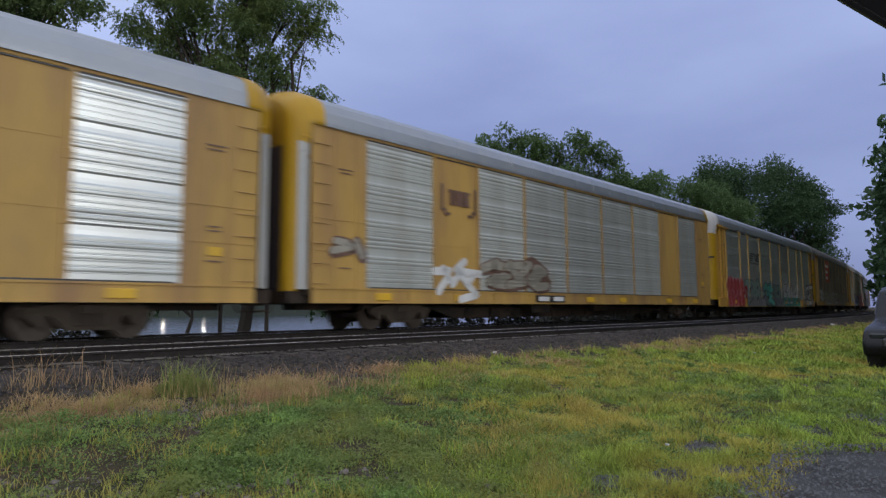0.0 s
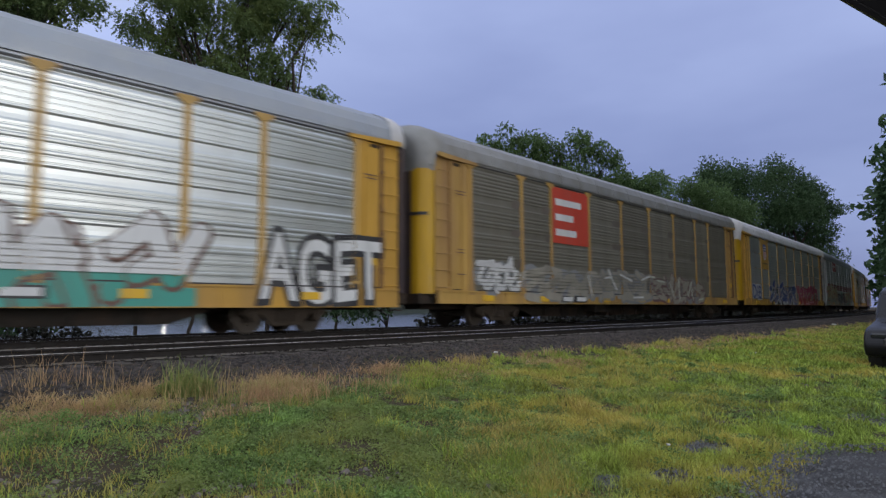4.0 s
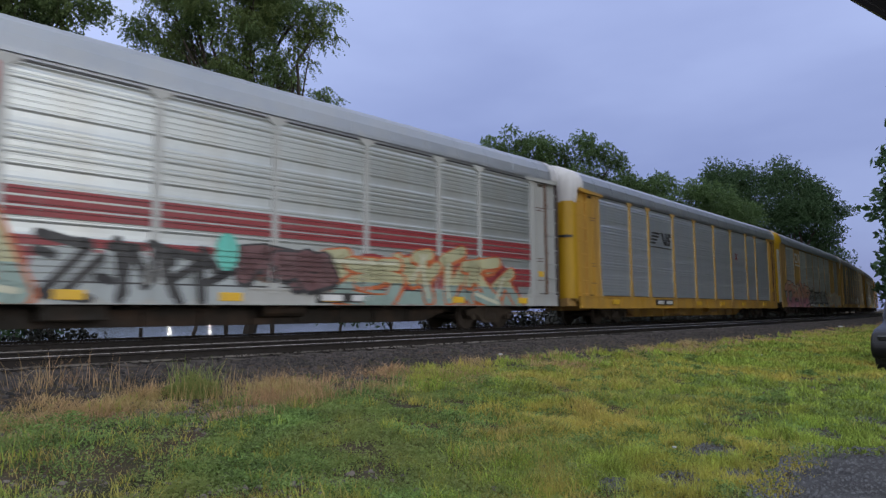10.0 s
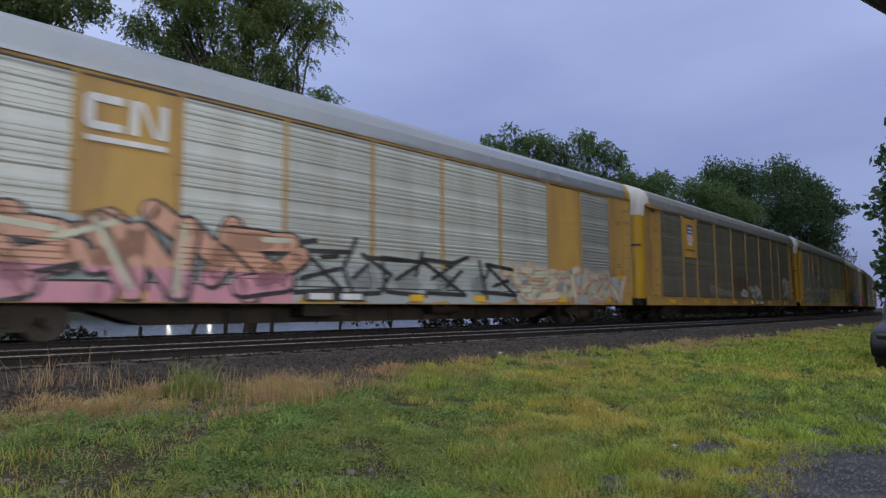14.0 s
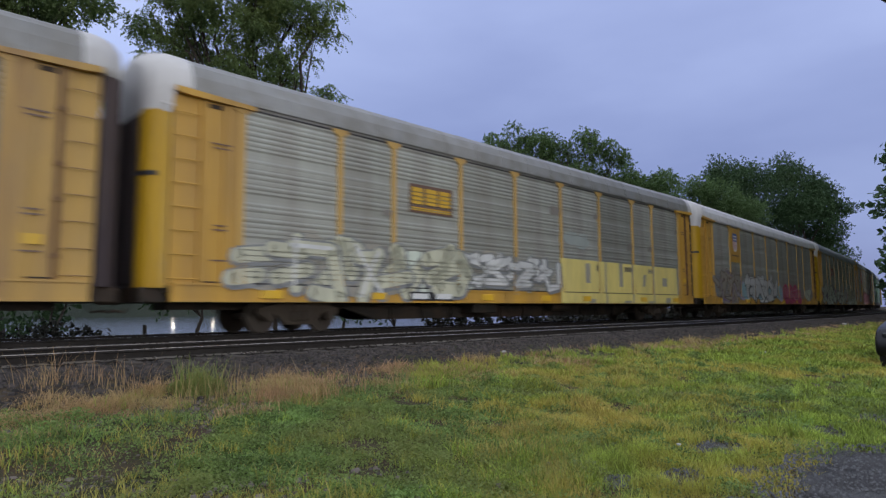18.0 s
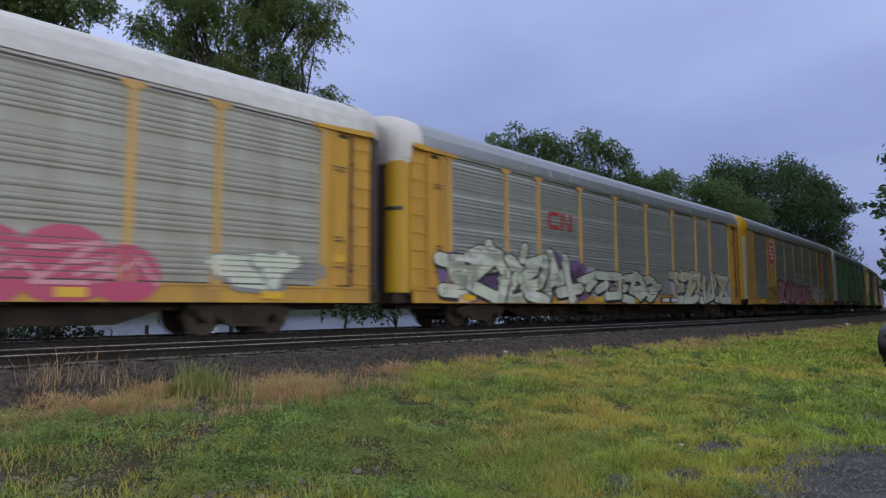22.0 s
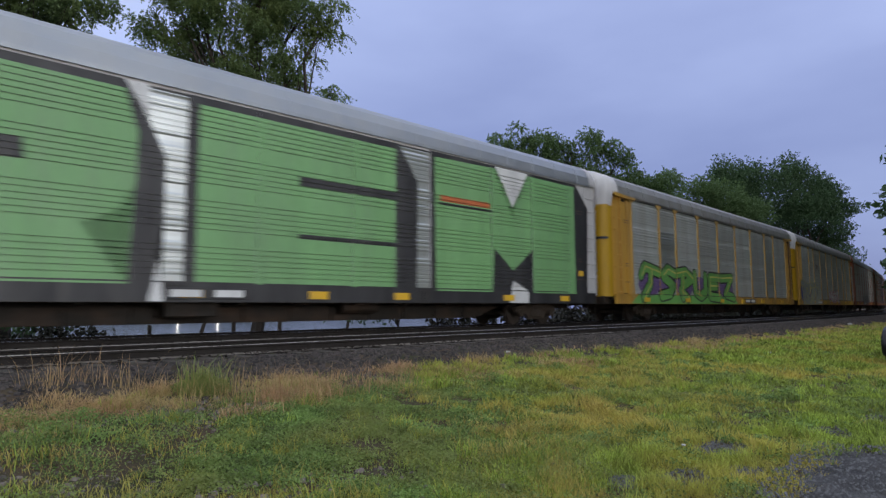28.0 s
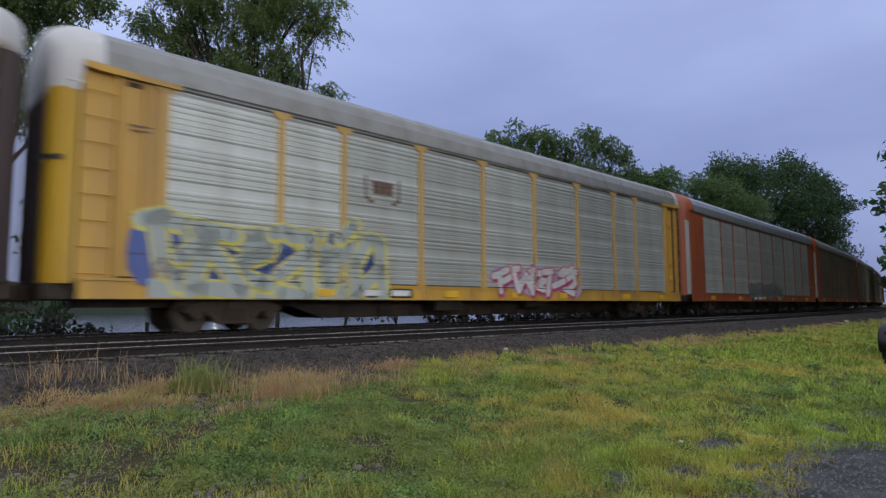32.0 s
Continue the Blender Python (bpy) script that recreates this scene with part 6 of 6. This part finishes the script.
# trees on the camera's side, along the bend; mostly unseen, added to shade the far cars
for i, (x, y, hh, rr) in enumerate([(31, -15, 20, 6.2), (37, -7.5, 22, 6.2), (45, -3.5, 24, 6.6), (54, -2, 25, 6.8), (63, .4, 26, 7), (73, 3, 26, 7), (84, 5.7, 26, 7), (96, 8.4, 26, 7), (110, 12.4, 25, 7), (126, 15.4, 24, 6.6), (144, 19, 22, 6)]):
    q = np.random.default_rng(40 + i)
    lob = [((x + q.normal(0, rr * .35), y - 1 + q.normal(0, rr * .25), hh * k), rr * (.85 - .3 * abs(k - .55))) for k in (.16, .28, .4, .5, .62, .75, .86)]
    tree((x, y), lob, 10000, .65, LEAF_DARK, "full green tree beside the line's bend, mostly out of view", .35, .25, 5, 50 + i, .3)


def shrub(x, y, rad, hgt, seed, label="dark leafy shrub on the river bank"):
    r = np.random.default_rng(seed)
    z = float(ground_z(x, y))
    ob = empty("shrub", pose(x, y, z), label, "shrub")
    lob = [((r.normal(0, rad * .4), r.normal(0, rad * .4), hgt * k), rad * .7) for k in (.3, .5, .7)]
    bm = bmesh.new()
    for c, q in lob:
        limb(bm, (0, 0, 0), c, .05, .02, r, 2)
    part("trunk", bm, BARK, ob)
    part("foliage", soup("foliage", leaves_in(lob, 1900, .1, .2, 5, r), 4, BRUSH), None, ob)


for i, (s, d) in enumerate([(3.5, -9.5), (5.2, -8.8), (6.8, -9.4), (1.5, -9.0), (-1, -9.5), (33, -7.5), (37, -8), (41, -7.2), (46, -7.8), (51, -7.4), (57, -7.6), (64, -7.2), (72, -7.6), (82, -7.4), (94, -7.6)]):
    x, y, _ = on_track(s, d)
    shrub(x, y, 1.1 if s < 10 else 1.9, 1.5 if s < 10 else 2.6, 90 + i)

def undergrowth():
    """Low brush between the far rail and the river, past the open water."""
    r = np.random.default_rng(77)
    lob = []
    for s in np.arange(21, 150, 1.3):
        x, y, _ = on_track(s + r.normal(0, .4), -5.2 - r.random() * 2)
        lob.append(((x, y, float(ground_z(x, y)) + .5 + .3 * r.random()), r.uniform(.7, 1.1)))
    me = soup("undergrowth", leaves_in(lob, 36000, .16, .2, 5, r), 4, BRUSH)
    tagged(new("undergrowth", me), "dark low brush along the far side of the line", "undergrowth", kind="stuff")


undergrowth()
# young trees on the near bank
for i, (x, y) in enumerate([(2.5, 27.5), (6.5, 27.0), (-3, 29), (10.5, 24.8), (18.0, 25.5), (22, 26.5)]):
    q = np.random.default_rng(140 + i)
    z = float(ground_z(x, y))
    lob = [((x + q.normal(0, .8), y + q.normal(0, .6), z + k), 1.3) for k in (3.3, 4.6, 5.8, 7.0)]
    tree((x, y), lob, 3000, .13, LEAF_DARK, "young bushy tree on the river bank", .1, .3, 6, 150 + i, .3)

for x, y, r in ((9.87, 28.6, .09), (13.94, 24.6, .1), (12.5, 26.0, .1)):
    z = float(ground_z(x, y))
    bm = bmesh.new()
    rod(bm, (0, 0, -.3), (0, 0, 3.2), r, r * .85, 10)
    ob = part("mooring_post", bm, BARK, m=pose(x, y, z))
    tagged(ob, "weathered timber post at the water's edge", "post", "posts on the river bank")


# ---------- lamps across the river and behind the camera ----------
def street_lamp(x, y, z, h, power, label):
    ob = empty("street_lamp", pose(x, y, z), label, "street lamp")
    bm = bmesh.new()
    rod(bm, (0, 0, 0), (0, 0, h), .1, .06, 10)
    rod(bm, (0, 0, h - .05), (0, -1.2, h + .15), .04, .035, 8)
    part("pole", bm, M["iron"], ob, "dark steel pole")
    bm = bmesh.new()
    bmesh.ops.create_uvsphere(bm, u_segments=16, v_segments=8, radius=.5, matrix=pose(0, -1.4, h + .1) @ Matrix.Diagonal((.8, 1, .35, 1)))
    part("lamp_head", bm, cached(("glow", power), lambda: glow("lamp_glow", (1, .93, .8), power)), ob, "glowing lamp head")
    return ob


street_lamp(93.7, 243, -1, 8.5, 160, "lit street lamp on the far river bank")
street_lamp(109.6, 243.3, -1, 8.5, 120, "lit street lamp on the far river bank")


# ---------- dark vehicle beside the lane ----------
def parked_suv():
    ob = empty("parked_suv", pose(15.1, 1.97, float(ground_z(15.1, 1.97)) + .02), "dark parked sport utility vehicle beside the grass", "car")
    paint = material("black_car_paint", (.008, .008, .011), .3, 0, grain=3, bump=0, spec=.3)
    glass = material("dark_car_glass", (.02, .022, .025), .06, 0, grain=3, bump=0)
    tyre = material("tyre_rubber", (.02, .02, .02), .85, grain=12, bump=.3)
    bm = bmesh.new()
    out = [(.1, .3), (.02, .42), (.0, .56), (.05, .7), (.16, .82), (.36, .9), (1.3, 1.04), (2.0, 1.66), (2.3, 1.76), (4.0, 1.74), (4.5, 1.2), (4.6, .9), (4.6, .42), (4.2, .3)]
    prism(bm, out, -.95, .95)
    bmesh.ops.bevel(bm, geom=[e for e in bm.edges], offset=.14, segments=3, affect="EDGES", profile=.5, clamp_overlap=True)
    part("body", bm, paint, ob, "glossy black bodywork")
    for sgn in (-1, 1):
        bm = bmesh.new()
        prism(bm, [(1.5, 1.16), (2.1, 1.62), (4.0, 1.62), (4.3, 1.2)], sgn * .93, sgn * .965)
        part("side_window", bm, glass, ob)
        bm = bmesh.new()
        box(bm, .03, .16, sgn * .68 - .14, sgn * .68 + .14, .66, .78, .03)
        part("headlight", bm, glass, ob, "dark glassy headlight")
        for x in (.85, 3.7):
            bm = bmesh.new()
            rod(bm, (x, sgn * .74, .36), (x, sgn * .97, .36), .36, n=24)
            w = part("wheel", bm, tyre, ob)
            bm = bmesh.new()
            rod(bm, (x, sgn * .95, .36), (x, sgn * .98, .36), .22, n=16)
            part("rim", bm, M["wheel"], w, "grey metal rim")
    bm = bmesh.new()
    box(bm, -.03, .1, -.6, .6, .5, .68, .03)
    part("grille", bm, M["black"], ob)


parked_suv()


def umbrella():
    """A dark edge just over the camera, built as an umbrella; pole added unseen behind."""
    ob = empty("umbrella", pose(-.35, -.45, float(ground_z(-.35, -.45))), "black edge over the camera, built as an umbrella", "umbrella")
    o = ob.matrix_basis.translation
    a, b = Vector((.5684, .1079, .7588)) - o, Vector((.5949, .0843, .7383)) - o
    d = (b - a).normalized()
    a, b = a - d * .25, b + d * .5
    top = Vector((0, 0, 2.15))
    bm = bmesh.new()
    rod(bm, a + Vector((0, 0, .006)), b + Vector((0, 0, .006)), .006, n=10)
    part("rim", bm, M["black"], ob, "black bound edge")
    bm = bmesh.new()
    q = [bm.verts.new(p) for p in (a, b, top)]
    q += [bm.verts.new(v.co + Vector((0, 0, .012))) for v in q]
    for f in ((0, 1, 2), (5, 4, 3), (0, 3, 4, 1), (1, 4, 5, 2), (2, 5, 3, 0)):
        bm.faces.new([q[i] for i in f])
    part("canopy", bm, M["black"], ob, "black cloth canopy")
    bm = bmesh.new()
    rod(bm, (0, 0, -.1), top + Vector((0, 0, .05)), .011, n=10)
    part("pole", bm, M["iron"], ob, "thin steel pole, added unseen to hold it up")


umbrella()


def paper_scrap(x, y, size, seed):
    """A crumpled bit of paper caught in the grass."""
    r = np.random.default_rng(seed)
    bm = bmesh.new()
    bmesh.ops.create_icosphere(bm, subdivisions=2, radius=size)
    for v in bm.verts:
        v.co *= r.uniform(.6, 1.15)
        v.co.z *= .45
    z = float(ground_z(x, y)) + .07 * noise.noise((x * .45, y * .45, 0)) + .05
    tagged(part("paper_scrap", bm, M["white"], m=pose(x, y, z, 0, 0, seed * 40)), "small crumpled white paper scrap in the grass", "litter", "litter in the grass")


for i, (x, y, size) in enumerate([(36.5, 8.25, .13), (9.54, 8.0, .05), (6.9, 2.9, .028), (5.5, 2.6, .022), (15.97, 5.3, .05)]):
    paper_scrap(x, y, size, i + 1)
build_ties()


# ---------- what moves ----------
def motions():
    times = [i * .5 for i in range(65)]
    for k, car in enumerate(CARS):
        walk(car, [(t, train_pose(k, t)) for t in times])
    # the wheels roll: a sixth of a turn or less from row to row
    steps = [i * .04 for i in range(0, 801)]
    for w, a in WHEELSETS:
        walk(w, [(t, pose(a, 0, WHEEL_R, 0, -math.degrees((SPEED * t - SLOW * t * t / 2) / WHEEL_R), 0)) for t in steps])


motions()
